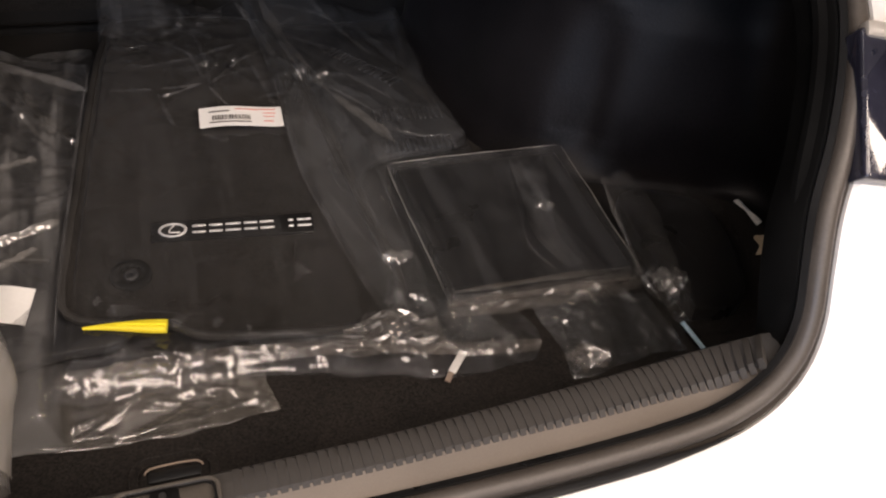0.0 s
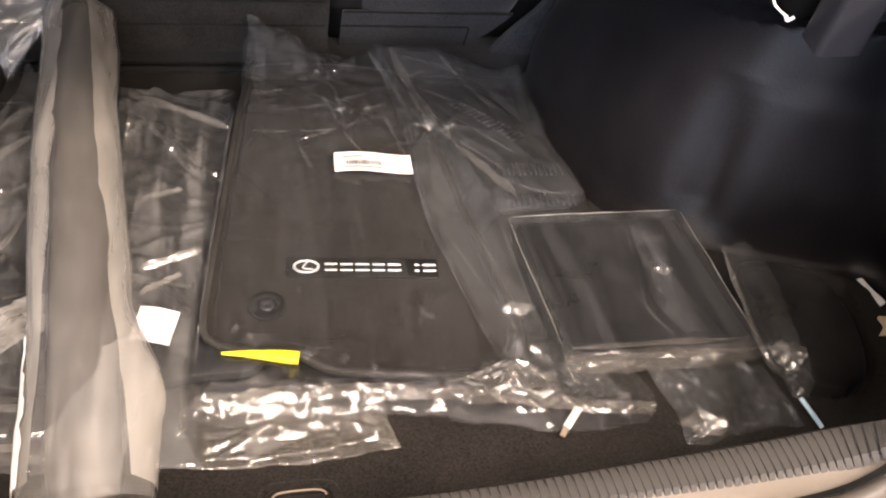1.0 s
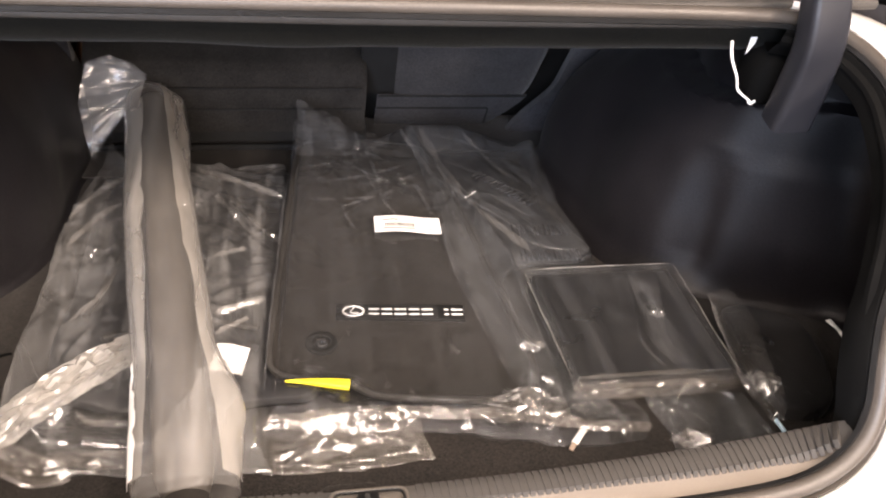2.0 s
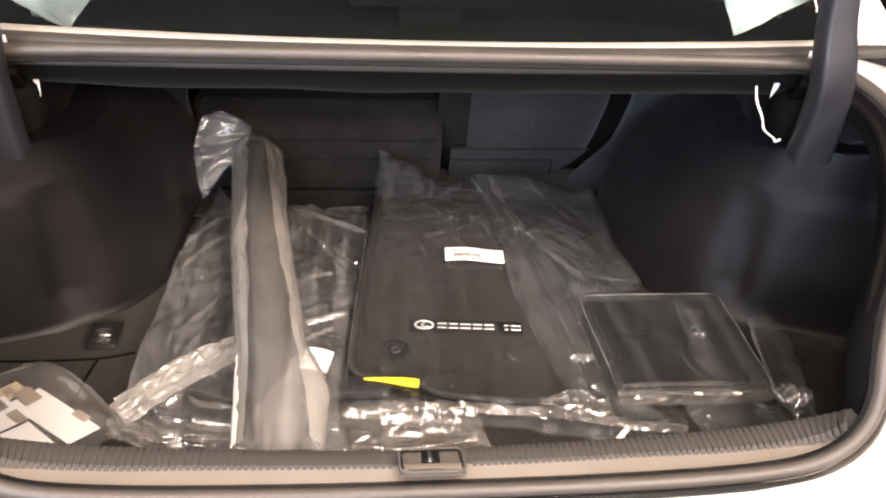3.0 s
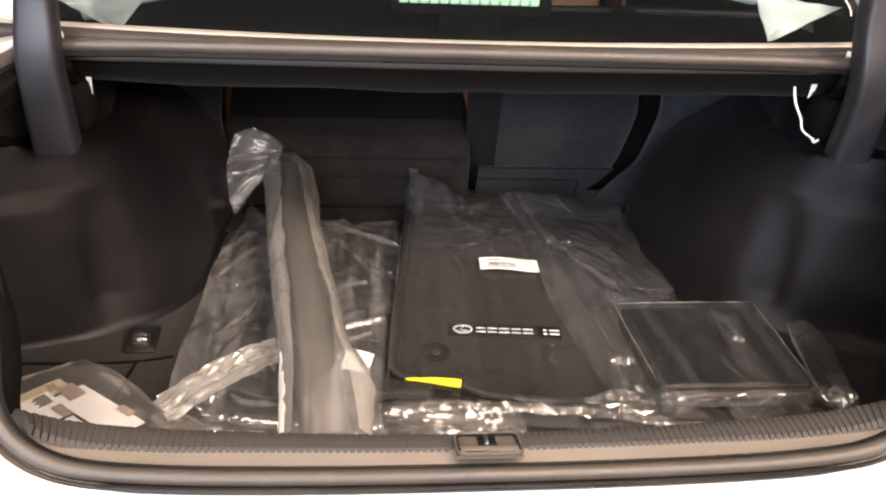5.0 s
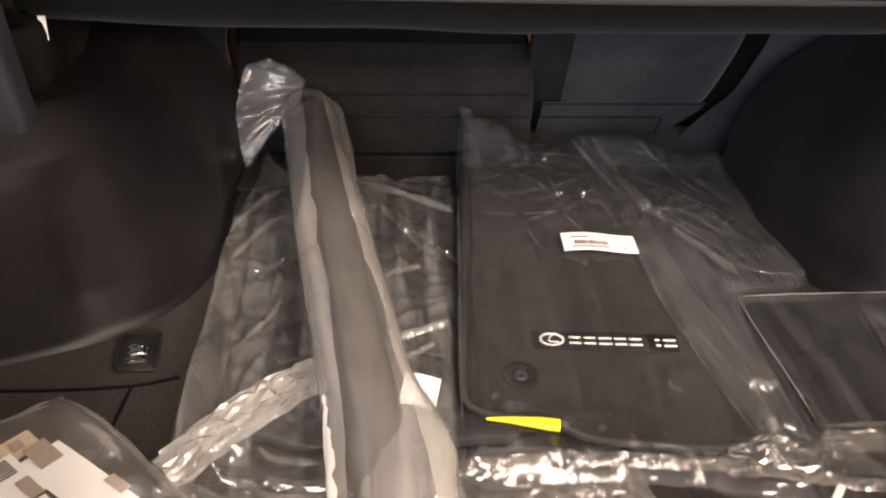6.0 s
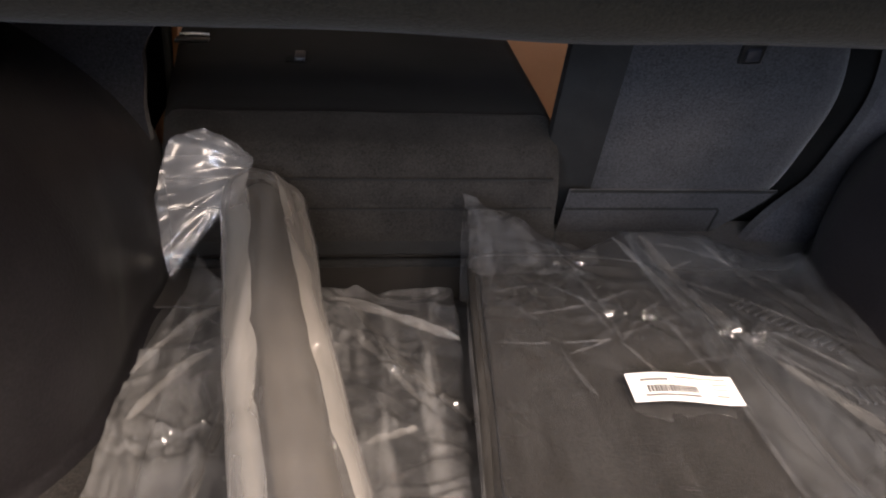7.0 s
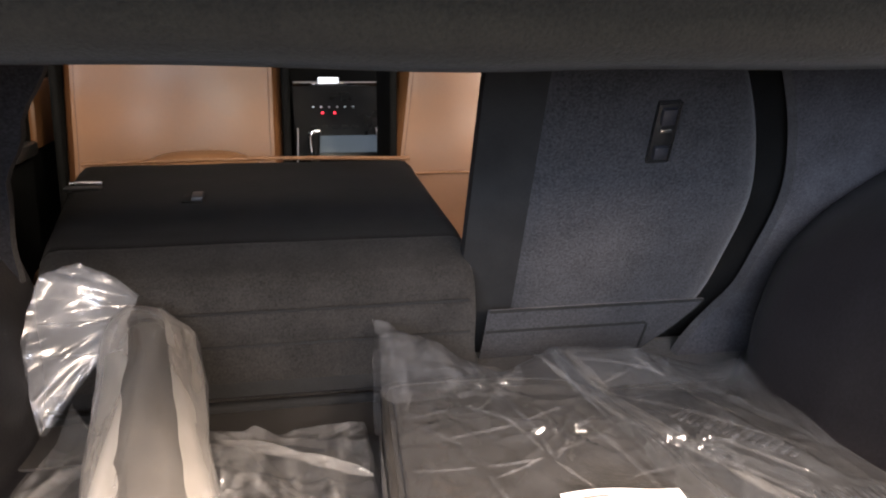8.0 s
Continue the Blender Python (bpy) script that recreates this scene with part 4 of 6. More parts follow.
for s in (-1, 1):
    def wing_fn(u, v):
        z = -0.03 + 0.50 * v
        a = (seat_edge(z) + 0.036 + .016 * min(max(z / .10, 0), 1)) if s > 0 else interp([(0, .425), (.1, .432), (.2, .430), (.282, .418), (.343, .390), (.42, .352)], z)
        x = a + (0.76 - a) * u
        return Vector((s * x + (0 if s > 0 else .012), back_y(z) - 0.006 - 0.015 * u * u - .055 * max(0.0, 1 - z / .09) ** 2, z))
    # one felt on both sides: light painted into the right, shade into the left
    tagged(part("trim_wing_right" if s > 0 else "trim_wing_left", sheet(wing_fn, 14, 30, back=(0, .02, 0)), SIDEFELT if s > 0 else WINGFELT, None, "blue-grey felt wing between seat and side lining" if s > 0 else "felt wing between seat and side lining, its shade painted black"), category="trim", kind="structure")
# added sheet whose near-black colour stands for the shade in the gap
tagged(part("shade_behind_seat_gap", sheet(lambda u, v: Vector((.30 + .25 * u, 1.15 - .55 * (-.04 + .5 * v), -.04 + .5 * v)), 6, 10, back=(0, .01, 0)), SHELFFELT, None, "near-black sheet painting the shade of the gap beside the seatback"), category="wall", kind="structure")

tagged(part("threshold_board_seat", sheet(lambda u, v: Vector((.115 + .50 * u, .975 + .150 * v, .003 + .002 * v)), 20, 6, .003), SEATFELT, None, "grey felt board under the upright seatback"), category="trim", kind="structure")

# folded part of the rear seat
folded = empty("folded_rear_seatback", (-.17, 1.3, 0), "rear seatback folded forward, black felt back and tan leather edge", "car seat")


FOLD_LOW = [(1.000, .012, -.410, .106), (1.003, .045, -.412, .107), (1.012, .075, -.412, .107), (1.018, .112, -.412, .110), (1.034, .143, -.410, .112), (1.048, .156, -.411, .113), (1.085, .171, -.414, .115), (1.108, .1795, -.417, .117), (1.114, .1785, -.417, .117)]
FOLD_TOP = [(1.110, .1760, -.416, .116), (1.118, .1800, -.418, .117), (1.175, .1850, -.424, .121), (1.40, .193, -.446, .131), (1.60, .200, -.467, .141), (1.672, .205, -.471, .144), (1.688, .201, -.471, .144)]


def folded_fn(prof):
    """Skin of the folded seatback along a side profile (y, z, left, right)."""
    def fn(u, v):
        s = v * (len(prof) - 1)
        i = min(int(s), len(prof) - 2)
        t = s - i
        y, z, xl, xr = (a + (b - a) * t for a, b in zip(prof[i], prof[i + 1]))
        x = xl + (xr - xl) * u
        e = min(u / .03, (1 - u) / .03, 1.0)
        return Vector((x, y + .010 * (x + .15) * (-1 if prof is FOLD_TOP and v < .3 else 0), z - 0.014 * (1 - math.sqrt(max(e, 0))) + 0.0015 * noise.noise((x * 8, y * 8, 6))))
    return fn


part("felt_back", local(folded, sheet(folded_fn(FOLD_LOW), 50, 40, back=(0, .008, -.008))), FOLDFELT, folded, "dark grey felt back of the folded seat")
# same felt farther in; the header's shade is put into its darker colour
part("upper_felt_shaded", local(folded, sheet(folded_fn(FOLD_TOP), 50, 36, back=(0, .008, -.008))), FOLDDARK, folded, "upper part of the folded seat's felt, header shade in its darker colour")
part("felt_patch", local(folded, sheet(lambda u, v: Vector((-.405 + .10 * u, 1.0150 + .018 * v, .112 + .030 * v)), 6, 4, back=(0, -.003, 0))), FOLDFELT, folded)
for z, y in ((.078, 1.0085), (.118, 1.0145)):
    part("seam", local(folded, sweep(spline([(-.405, y, z), (-.15, y, z - .001), (.10, y, z)], 30), round_section(.004, .004, .5, 2), (0, -1, 0))), DARKFELT, folded)
part("cushion_edge", local(folded, box(.56, .52, .08, pose(-.168, 1.42, .115, 2.0), .03, 3)), LEATHER, folded, "tan leather face underneath")
part("piping", local(folded, sweep(spline([(-.469, 1.690, .2065), (-.3, 1.694, .2095), (-.1, 1.695, .2105), (.144, 1.690, .2065)], 30), round_section(.008, .008, .5, 3), (0, 0, 1))), TANTRIM, folded, "tan piping along the top edge")
hr = bmesh.new()
bmesh.ops.create_uvsphere(hr, u_segments=32, v_segments=18, radius=1.0, matrix=pose(-.262, 1.775, .165, 10) @ Matrix.Diagonal((.13, .075, .055, 1)))
for vert in hr.verts:
    vert.co.z = min(vert.co.z, .214)
# lighter tan than the seat leather: brightness put into the colour
part("headrest", local(folded, hr), TANTRIM, folded, "tan leather headrest")
catch = part("catch_recess", local(folded, box(.056, .026, .006, pose(-.428, 1.470, .1975, 2), .0015)), BLACKPL, folded)
part("catch_bar", local(folded, sweep(spline([(-.452, 1.488, .2025), (-.430, 1.491, .2035), (-.402, 1.490, .2025)], 8), round_section(.006, .006, .5, 3), (0, 0, 1))), SATIN, catch, "steel catch bar")
sq = part("lock_plate", local(folded, box(.030, .052, .003, pose(-.252, 1.368, .1940, 2), .001)), FOLDDARK, folded)
part("button", local(folded, box(.017, .046, .008, pose(-.244, 1.368, .1970, 2), .002)), HINGEPL, sq, "grey lock button")
tagged(part("threshold_rail", sweep(spline([(-.42, .985, .010), (-.16, .985, .010), (.112, .985, .010)], 20), round_section(.014, .014, .35, 3), (0, 0, 1)), DARKFELT, None, "black rail along the foot of the seats"), category="trim", kind="structure")
tagged(part("threshold_board", sheet(lambda u, v: Vector((-.44 + .57 * u, .885 + .094 * v, .004 + .003 * v)), 20, 6, .003), RIBPL, None, "black board along the foot of the seats"), category="trim", kind="structure")
tagged(part("threshold_step", sheet(lambda u, v: Vector((-.42 + .53 * u, .992 + .02 * v, .02 + .028 * v)), 20, 4, back=(0, .006, -.004)), DARKFELT, None, "dark step under the folded seat"), category="trim", kind="structure")


def front_seat(xc, half, lean, name_label):
    seat = empty("front_seat", (xc, 1.95, -.35), name_label, "car seat", "front seats")

    def fn(u, v):
        z = -0.42 + 1.0 * v
        a = -1 + 2 * u
        x = xc + half * (1 - .17 * max(v - .84, 0) / .16) * a + lean * (z - .27)
        edge = max(0.0, (abs(a) - .88) / .12)
        y = 1.90 + 0.14 * v + 0.050 * edge ** 1.6 - 0.012 * (1 - a * a) - .004 * min(max((abs(a) - .86) / .02, 0), 1) + 0.002 * noise.noise((x * 8, z * 8, 3))
        return Vector((x, y, z))
    part("backrest", local(seat, sheet(fn, 60, 50, back=(0, .03, 0))), LEATHER, seat)
    for s in (-1, 1):
        line = [fn(.5 + s * .432, k / 20) + Vector((0, -.001, 0)) for k in range(21)]
        part("seam", local(seat, sweep(line, round_section(.0022, .002, .5, 2), (0, -1, 0))), SEAMTAN, seat, "dark stitched seam")
        part("side_shield", local(seat, box(.018, .22, .85, pose(xc + s * (half + .006), 2.09, -.02), .008)), SHELFFELT, seat, "black side of the seat")
    pocket = [fn(.075 + .85 * k / 12, .552) + Vector((0, -.005, 0.003 * math.sin(k * .5))) for k in range(13)]
    part("pocket_edge", local(seat, sweep(pocket, round_section(.005, .006, .5, 2), (0, -1, 0))), TANTRIM, seat, "hem of the map pocket")
    part("cushion", local(seat, box(half * 1.9, .5, .14, pose(xc, 2.25, -.38, 6), .04, 3)), LEATHER, seat)
    return seat


front_seat(-.324, .235, 0.0, "tan leather driver seat seen from behind")
front_seat(.402, .238, .14, "tan leather passenger seat seen from behind")

console = empty("centre_console", (.07, 2.4, -.3), "glossy black centre console with lit climate panel", "console")
PAN = pose(.075, 2.42, .215, 62)
part("fascia", local(console, box(.25, .22, .03, PAN, .008)), BLACKPL, console)
SCREEN = glow("dim_grey_screen", (0.10, 0.13, 0.16), 0.16)
part("screen", local(console, box(.19, .05, .004, PAN @ pose(.01, -.075, .018), .002)), SCREEN, console, "dim grey display")
WHITELIT, REDLIT = glow("white_glint_glow", (0.9, 0.95, 1.0), 0.8), glow("red_icon_light", (1.0, 0.03, 0.05), 2.0)
DIMLIT = glow("dim_icon_light", (0.8, 0.9, 1.0), 0.04)
for k in range(6):
    part("switch_mark", local(console, box(.006, .004, .003, PAN @ pose(-.07 + .022 * k, .035, .017), .001, 1)), DIMLIT, console)
for k in range(5):
    part("switch_key", local(console, box(.018, .010, .004, PAN @ pose(-.07 + .028 * k, -.025, .017), .002, 1)), POUCH, console)
for x in (-.045, -.012):
    part("warning_light", local(console, box(.007, .005, .004, PAN @ pose(x, .017, .018), .001, 1)), REDLIT, console, "red lit switch mark")
part("display_edge", local(console, box(.25, .012, .010, pose(.075, 2.40, .318, 20), .003)), CHROME, console, "bright edge of the upper display")
# glowing bar painted in for a glint on the display
part("display_glint", local(console, box(.055, .004, .016, pose(.045, 2.392, .327, 0), .002)), WHITELIT, console)
for s in (-1, 1):
    part("chrome_strip", local(console, sweep(spline([(.065 + s * .112, 2.30, .10), (.065 + s * .106, 2.37, .20)], 8), round_section(.006, .006, .5, 2), (0, -1, 0))), CHROME, console)
lever = part("gear_lever", local(console, sweep(spline([(-.004, 2.28, .08), (.0, 2.28, .15), (-.002, 2.275, .200)], 12), lambda t: round_section(.018 + .016 * t ** 3, .018 + .012 * t ** 3, .45, 3), (0, -1, 0))), BLACKPL, console)
part("lever_trim", local(console, sweep(spline([(-.012, 2.262, .150), (-.014, 2.260, .196), (.012, 2.260, .204)], 8), round_section(.010, .006, .5, 2), (0, -1, 0))), CHROME, lever, "chrome gear lever trim")
part("tunnel", local(console, box(.24, .9, .22, pose(.06, 2.2, -.06), .03, 3)), BLACKPL, console)

tagged(part("wall_dashboard", box(1.5, .06, .8, pose(.04, 2.62, .0), .02), SHELFFELT, None, "black dashboard closing the cabin"), category="dashboard", kind="structure")
for s in (-1, 1):
    door = tagged(part("door_left" if s < 0 else "door_right", box(.06, 1.5, .80, pose(s * .72 + .05, 1.85, .04), .03, 3), SHELFFELT, None, "black inside of a car door with a tan leather panel"), category="car door", kind="structure")
    part("door_panel", box(.02, .44, .15, pose(s * .685 + .05, 2.29, .265), .008, 2), LEATHER, door, "tan leather panel")
    part("door_skin", box(.02, 1.5, .80, pose(s * .765 + .05, 1.85, .04), .008, 2), PAINT, door, "white painted outside of the door")
    part("door_pull", box(.03, .16, .03, pose(s * .68 + .05, 1.95, .20), .008), BLACKPL, door)
tagged(part("floor_cabin", box(1.5, 1.7, .04, pose(.05, 1.85, -.5), .01), DARKFELT, None, "black carpet floor of the cabin"), category="floor", kind="structure")
tagged(part("roof", sheet(lambda u, v: Vector((-.55 + 1.14 * u, 1.05 + 1.2 * v, .93 + .06 * math.sin(math.pi * v) - .05 * (2 * u - 1) ** 2)), 20, 20, back=(0, 0, .03)), PAINT, None, "white roof of the car"), category="car roof", kind="structure")

for s in (-1, 1):
    side = bmesh.new()
    ring_pts = [(.455, .495), (.75, .735), (1.06, .935), (1.55, .95), (1.50, .58), (1.55, .18), (.455, .18)]
    if s > 0:
        ring_pts = [(.455, .445), (.60, .470), (.90, .50), (1.55, .52), (1.55, .18), (.455, .18)]
    for x in (.84, .87):
        side.faces.new([side.verts.new((s * x + .03, y, z)) for y, z in ring_pts])
    side.faces.ensure_lookup_table()
    va, vb = side.faces[0].verts[:], side.faces[1].verts[:]
    for k in range(len(va)):
        side.faces.new((va[k], va[(k + 1) % len(va)], vb[(k + 1) % len(va)], vb[k]))
    tagged(part("wall_quarter_left" if s < 0 else "wall_quarter_right", side, PAINT if s < 0 else SHELFFELT, None, "white rear quarter of the car body" if s < 0 else "dark trim inside the rear quarter"), category="car body", kind="structure")

# ---- showroom ----
SHOWFLOOR = surface("showroom_tile", (0.10, 0.095, 0.09), (0.16, 0.155, 0.15), 0.35, 40, 1.5, 0.05, 0.0005)
SHOWWALL = surface("showroom_wall", (0.42, 0.40, 0.37), (0.50, 0.48, 0.45), 0.8, 60, 0.8, 0.1, 0.001)
DARKWALL = surface("dark_brown_wall", (0.030, 0.022, 0.020), (0.05, 0.038, 0.034), 0.7, 60, 1.0, 0.1, 0.001)
CEIL = surface("showroom_ceiling", (0.50, 0.49, 0.47), (0.58, 0.57, 0.55), 0.9, 60, 0.8, 0.1, 0.001)
NAVY = surface("navy_panel", (0.012, 0.016, 0.045), (0.02, 0.026, 0.065), 0.5, 80, 2, 0.05, 0.0004)
tagged(part("ground", box(14, 16, .05, pose(0, 0, -.665)), SHOWFLOOR, None, "dark tiled showroom floor"), category="floor", kind="structure")
tagged(part("ceiling_showroom", box(14, 16, .05, pose(0, 0, 2.55)), CEIL, None, "pale showroom ceiling"), category="ceiling", kind="structure")
tagged(part("wall_north", box(14, .1, 3.3, pose(0, 7.9, .95)), DARKWALL, None, "dark brown showroom wall"), category="wall", kind="structure")
tagged(part("wall_south", box(14, .1, 3.3, pose(0, -7.9, .95)), SHOWWALL, None, "pale showroom wall"), category="wall", kind="structure")
tagged(part("wall_west", box(.1, 15.6, 3.3, pose(-6.9, 0, .95)), DARKWALL, None, "dark brown showroom wall"), category="wall", kind="structure")
tagged(part("wall_east", box(.1, 15.6, 3.3, pose(6.9, 0, .95)), SHOWWALL, None, "pale showroom wall"), category="wall", kind="structure")


# ---- floor mats in their bag ----
def mat_rise(x, y):
    """Height of the mats over the floor: they ride up a little towards their far end."""
    return interp([(.22, .004), (.29, .014), (.36, .024), (.48, .034), (.60, .044), (.75, .047), (.86, .040), (.94, .026)], y) * (1 - .25 * min(max((x - .12) / .12, 0.0), 1.0))


mat_set = empty("floor_mat", (.09, .58, 0), "black carpet floor mat with sewn name badge, in clear film", "floor mat")
TOPMAT = [(-.041, .771), (-.056, .62), (-.071, .481), (-.086, .345), (-.080, .312), (-.045, .297), (.010, .285), (.030, .272), (.053, .261), (.12, .252), (.19, .246), (.245, .256), (.262, .30), (.258, .387), (.244, .569), (.226, .80), (.215, .91), (.19, .935), (.10, .945), (.0, .945), (-.022, .925), (-.03, .86)]
top_outline = outline_of(TOPMAT, 110)
part("carpet", local(mat_set, slab(top_outline, .004, .014, .004, mat_rise, 8)), MATPILE, mat_set)
rim_line = [Vector((x, y, .0125 + mat_rise(x, y))) for x, y in top_outline]
part("binding", local(mat_set, sweep(rim_line, round_section(.009, .008, .45, 2), (0, 0, 1), True)), MATEDGE, mat_set, "stitched black binding")
inner = [Vector((.09 + (p.x - .09) * .93, .58 + (p.y - .58) * .955, p.z + .0025)) for p in rim_line]
part("stitching", local(mat_set, sweep(inner, round_section(.0016, .0014, .5, 1), (0, 0, 1), True)), MATBACK, mat_set)


def on_mat(x, y, turn=0.0, up=0.0):
    slope = math.degrees(math.atan((mat_rise(x, y + .02) - mat_rise(x, y - .02)) / .04))
    return pose(x, y, .0142 + mat_rise(x, y) + up, slope, 0, turn)


BADGE = on_mat(.095, .405, -5)
badge = part("badge", local(mat_set, box(.178, .030, .004, BADGE @ pose(0, 0, .001), .001)), BLACKPL, mat_set, "black badge with silver marks")
part("emblem_ring", local(mat_set, ring(.0125, .0100, .002, 28, BADGE @ pose(-.066, 0, .003) @ Matrix.Diagonal((1.25, .85, 1, 1)))), SILVER, badge)
part("emblem_bar", local(mat_set, sweep(spline([BADGE @ Vector(q) for q in ((-.064, .0085, .004), (-.070, -.002, .004), (-.066, -.004, .004), (-.058, -.004, .004))], 12), round_section(.0022, .0015, .4, 1), (0, 0, 1))), SILVER, badge)
x = -.045
for w, gap in ((.015, .003), (.015, .003), (.017, .003), (.015, .003), (.016, .016), (.006, .004), (.016, .0)):
    for dy in (-.0048, .0048):
        part("silver_mark", local(mat_set, box(w, .0030, .0016, BADGE @ pose(x + w / 2, dy, .0036), .0005, 1)), SILVER, badge)
    x += w + gap
GROM = on_mat(-.018, .351)
grommet = part("grommet", local(mat_set, ring(.021, .012, .005, 28, GROM)), DARKFELT, mat_set, "black fixing ring")
part("grommet_centre", local(mat_set, ring(.008, .002, .004, 20, GROM)), MATBACK, grommet)

under_mat = empty("floor_mat", (.27, .58, 0), "second black floor mat, ribbed underside showing, in clear film", "floor mat")
LOWMAT = [(.15, .27), (.235, .252), (.258, .28), (.256, .36), (.255, .47), (.30, .535), (.425, .555), (.425, .62), (.385, .73), (.40, .83), (.38, .895), (.28, .925), (.15, .92)]
part("mat_back", local(under_mat, slab(outline_of(LOWMAT, 80), .003, .011, .003, lambda x, y: mat_rise(x, y) * .45, 6)), MATBACK, under_mat)


def rib_pad(origin, ux, uy, nx, ny):
    """Rows of short raised ribs on the mat's back."""
    ux, uy = Vector((*ux, 0)), Vector((*uy, 0))
    wx, wy = ux.length / nx, max(uy.length / ny, .016)
    places = []
    for i in range(nx):
        for j in range(ny):
            p = Vector((*origin, 0)) + ux * (i / max(nx - 1, 1)) + uy * (j / max(ny - 1, 1))
            places.append(pose(p.x - .27, p.y - .58, .0125 + mat_rise(p.x, p.y) * .45, 0, 0, math.degrees(math.atan2(ux.y, ux.x))))
    first = part("rib", box(wx * .55, wy * .8, .004, None, .001, 1), MATRIB, under_mat, "raised rib")
    first.matrix_basis = places[0]
    repeat_part("rib", first, places[1:], under_mat)


rib_pad((.315, .56), (.095, -.004), (.004, .075), 13, 2)
rib_pad((.298, .835), (.075, -.115), (.026, .018), 14, 1)

# the bag round both mats
mat_bag = empty("plastic_bag", (.16, .55, 0), "large clear crumpled plastic bag round the floor mats", "plastic bag")


def mats_height(x, y):
    h = mat_rise(x, y) + 0.013
    right = min(max((x - .25) / .12, 0.0), 1.0)
    h -= 0.55 * mat_rise(x, y) * right
    if .285 < x < .56 and .20 < y < .53:
        h -= (h - .003) * min((x - .285) / .02, (y - .20) / .03, (.56 - y) / .06, 1)
    long = 0.007 * max(0, 1 - abs(((x - .225) + .10 * (y - .55)) / .012)) + 0.006 * max(0, 1 - abs(((x - .285) + .25 * (y - .5)) / .014))
    return (h + long) * (1 - .45 * min(max((y - .84) / .11, 0), 1))


def mats_lift(x, y):
    """The far edge of the bag stands up against the seats."""
    t = min(max((y - .84) / .11, 0), 1)
    return .002 + t * t * (3 - 2 * t) * interp([(-.03, .082), (.03, .068), (.09, .038), (.115, .033), (.18, .044), (.275, .041), (.32, .033), (.354, .026), (.39, .024), (.425, .040), (.45, .030)], x)


part("film", local(mat_bag, bag_sheets(
    [(-.103, .224), (-.05, .212), (.04, .213), (.104, .211), (.184, .193), (.28, .168), (.34, .168), (.378, .172)],
    [(-.022, 1.0), (.05, .975), (.115, .945), (.17, .965), (.23, .985), (.33, .968), (.39, .945), (.440, .935)],
    [(-.103, .224), (-.097, .288), (-.085, .42), (-.076, .54), (-.052, .775), (-.035, .92), (-.022, 1.0)],
    [(.378, .172), (.395, .21), (.36, .33), (.35, .45), (.443, .55), (.430, .66), (.428, .72), (.440, .83), (.434, .935)],
    mats_height, mats_lift, 11, 190, 240, .006, .0035, .06,
    np.concatenate((crease_set(3, 46, -.1, .43, .60, 1.0, (.04, .22), (.002, .006), (.006, .014)), crease_set(4, 22, .2, .43, .3, .95, (.1, .35), (.003, .007), (.006, .016), 1.9), crease_set(5, 30, -.1, .40, .17, .34, (.03, .1), (.002, .006)), crease_set(6, 10, -.1, -.04, .3, .9, (.1, .3), (.002, .005), (.005, .01), 1.45))),
    ((.125, .735, .07, 9, .011), (.235, .70, .08, 8, .011), (.09, .87, .06, 7, .012), (.02, .80, .05, 6, .008)))), FILM_DIM, mat_bag)
part("folded_over_film", local(mat_bag, bag_sheets(
    [(.246, .216), (.28, .20), (.32, .196), (.352, .198)], [(.176, .945), (.24, .962), (.34, .950), (.425, .922)],
    [(.246, .216), (.224, .29), (.207, .376), (.193, .463), (.186, .555), (.188, .66), (.186, .774), (.182, .87), (.176, .945)], [(.352, .198), (.34, .33), (.345, .45), (.405, .54), (.428, .57), (.420, .66), (.417, .71), (.428, .81), (.425, .915)],
    lambda x, y: .005, lambda x, y: mats_lift(x, y) + mats_height(x, y) + .003, 17, 110, 260, .002, .0025, .05,
    np.concatenate((crease_set(7, 22, .2, .43, .3, .95, (.15, .45), (.003, .007), (.006, .014), 1.85), crease_set(8, 16, .2, .43, .5, .95, (.06, .2), (.002, .006)))), ((.245, .70, .08, 8, .008), (.33, .62, .05, 6, .005)), False)), FILM_OVER, mat_bag, "film folded over the mat edge")


def flap(u, v):
    """The far corner of the bag, crushed and standing against the seat."""
    x, y = -.034 + (.155 + .02 * v) * u + .01 * v, .845 + .150 * v - .045 * u * v
    z = mats_lift(x, y) + mats_height(x, y) * (1 - v) + .008 + .012 * v * (1 - u)
    z += .010 * (abs((u * 3.2 + .9 * v) % 1 * 2 - 1) - .5) * (.4 + .6 * v) + .006 * noise.noise((x * 60, y * 60, 4))
    return Vector((x, y, z))


FLAP_JITTER = np.random.default_rng(21).uniform(-1, 1, (12, 10, 3))


def crushed_flap(u, v):
    j = FLAP_JITTER[round(u * 11), round(v * 9)] * (.35 + .65 * v)
    return flap(u, v) + Vector((j[0] * .004, j[1] * .006, j[2] * .006))


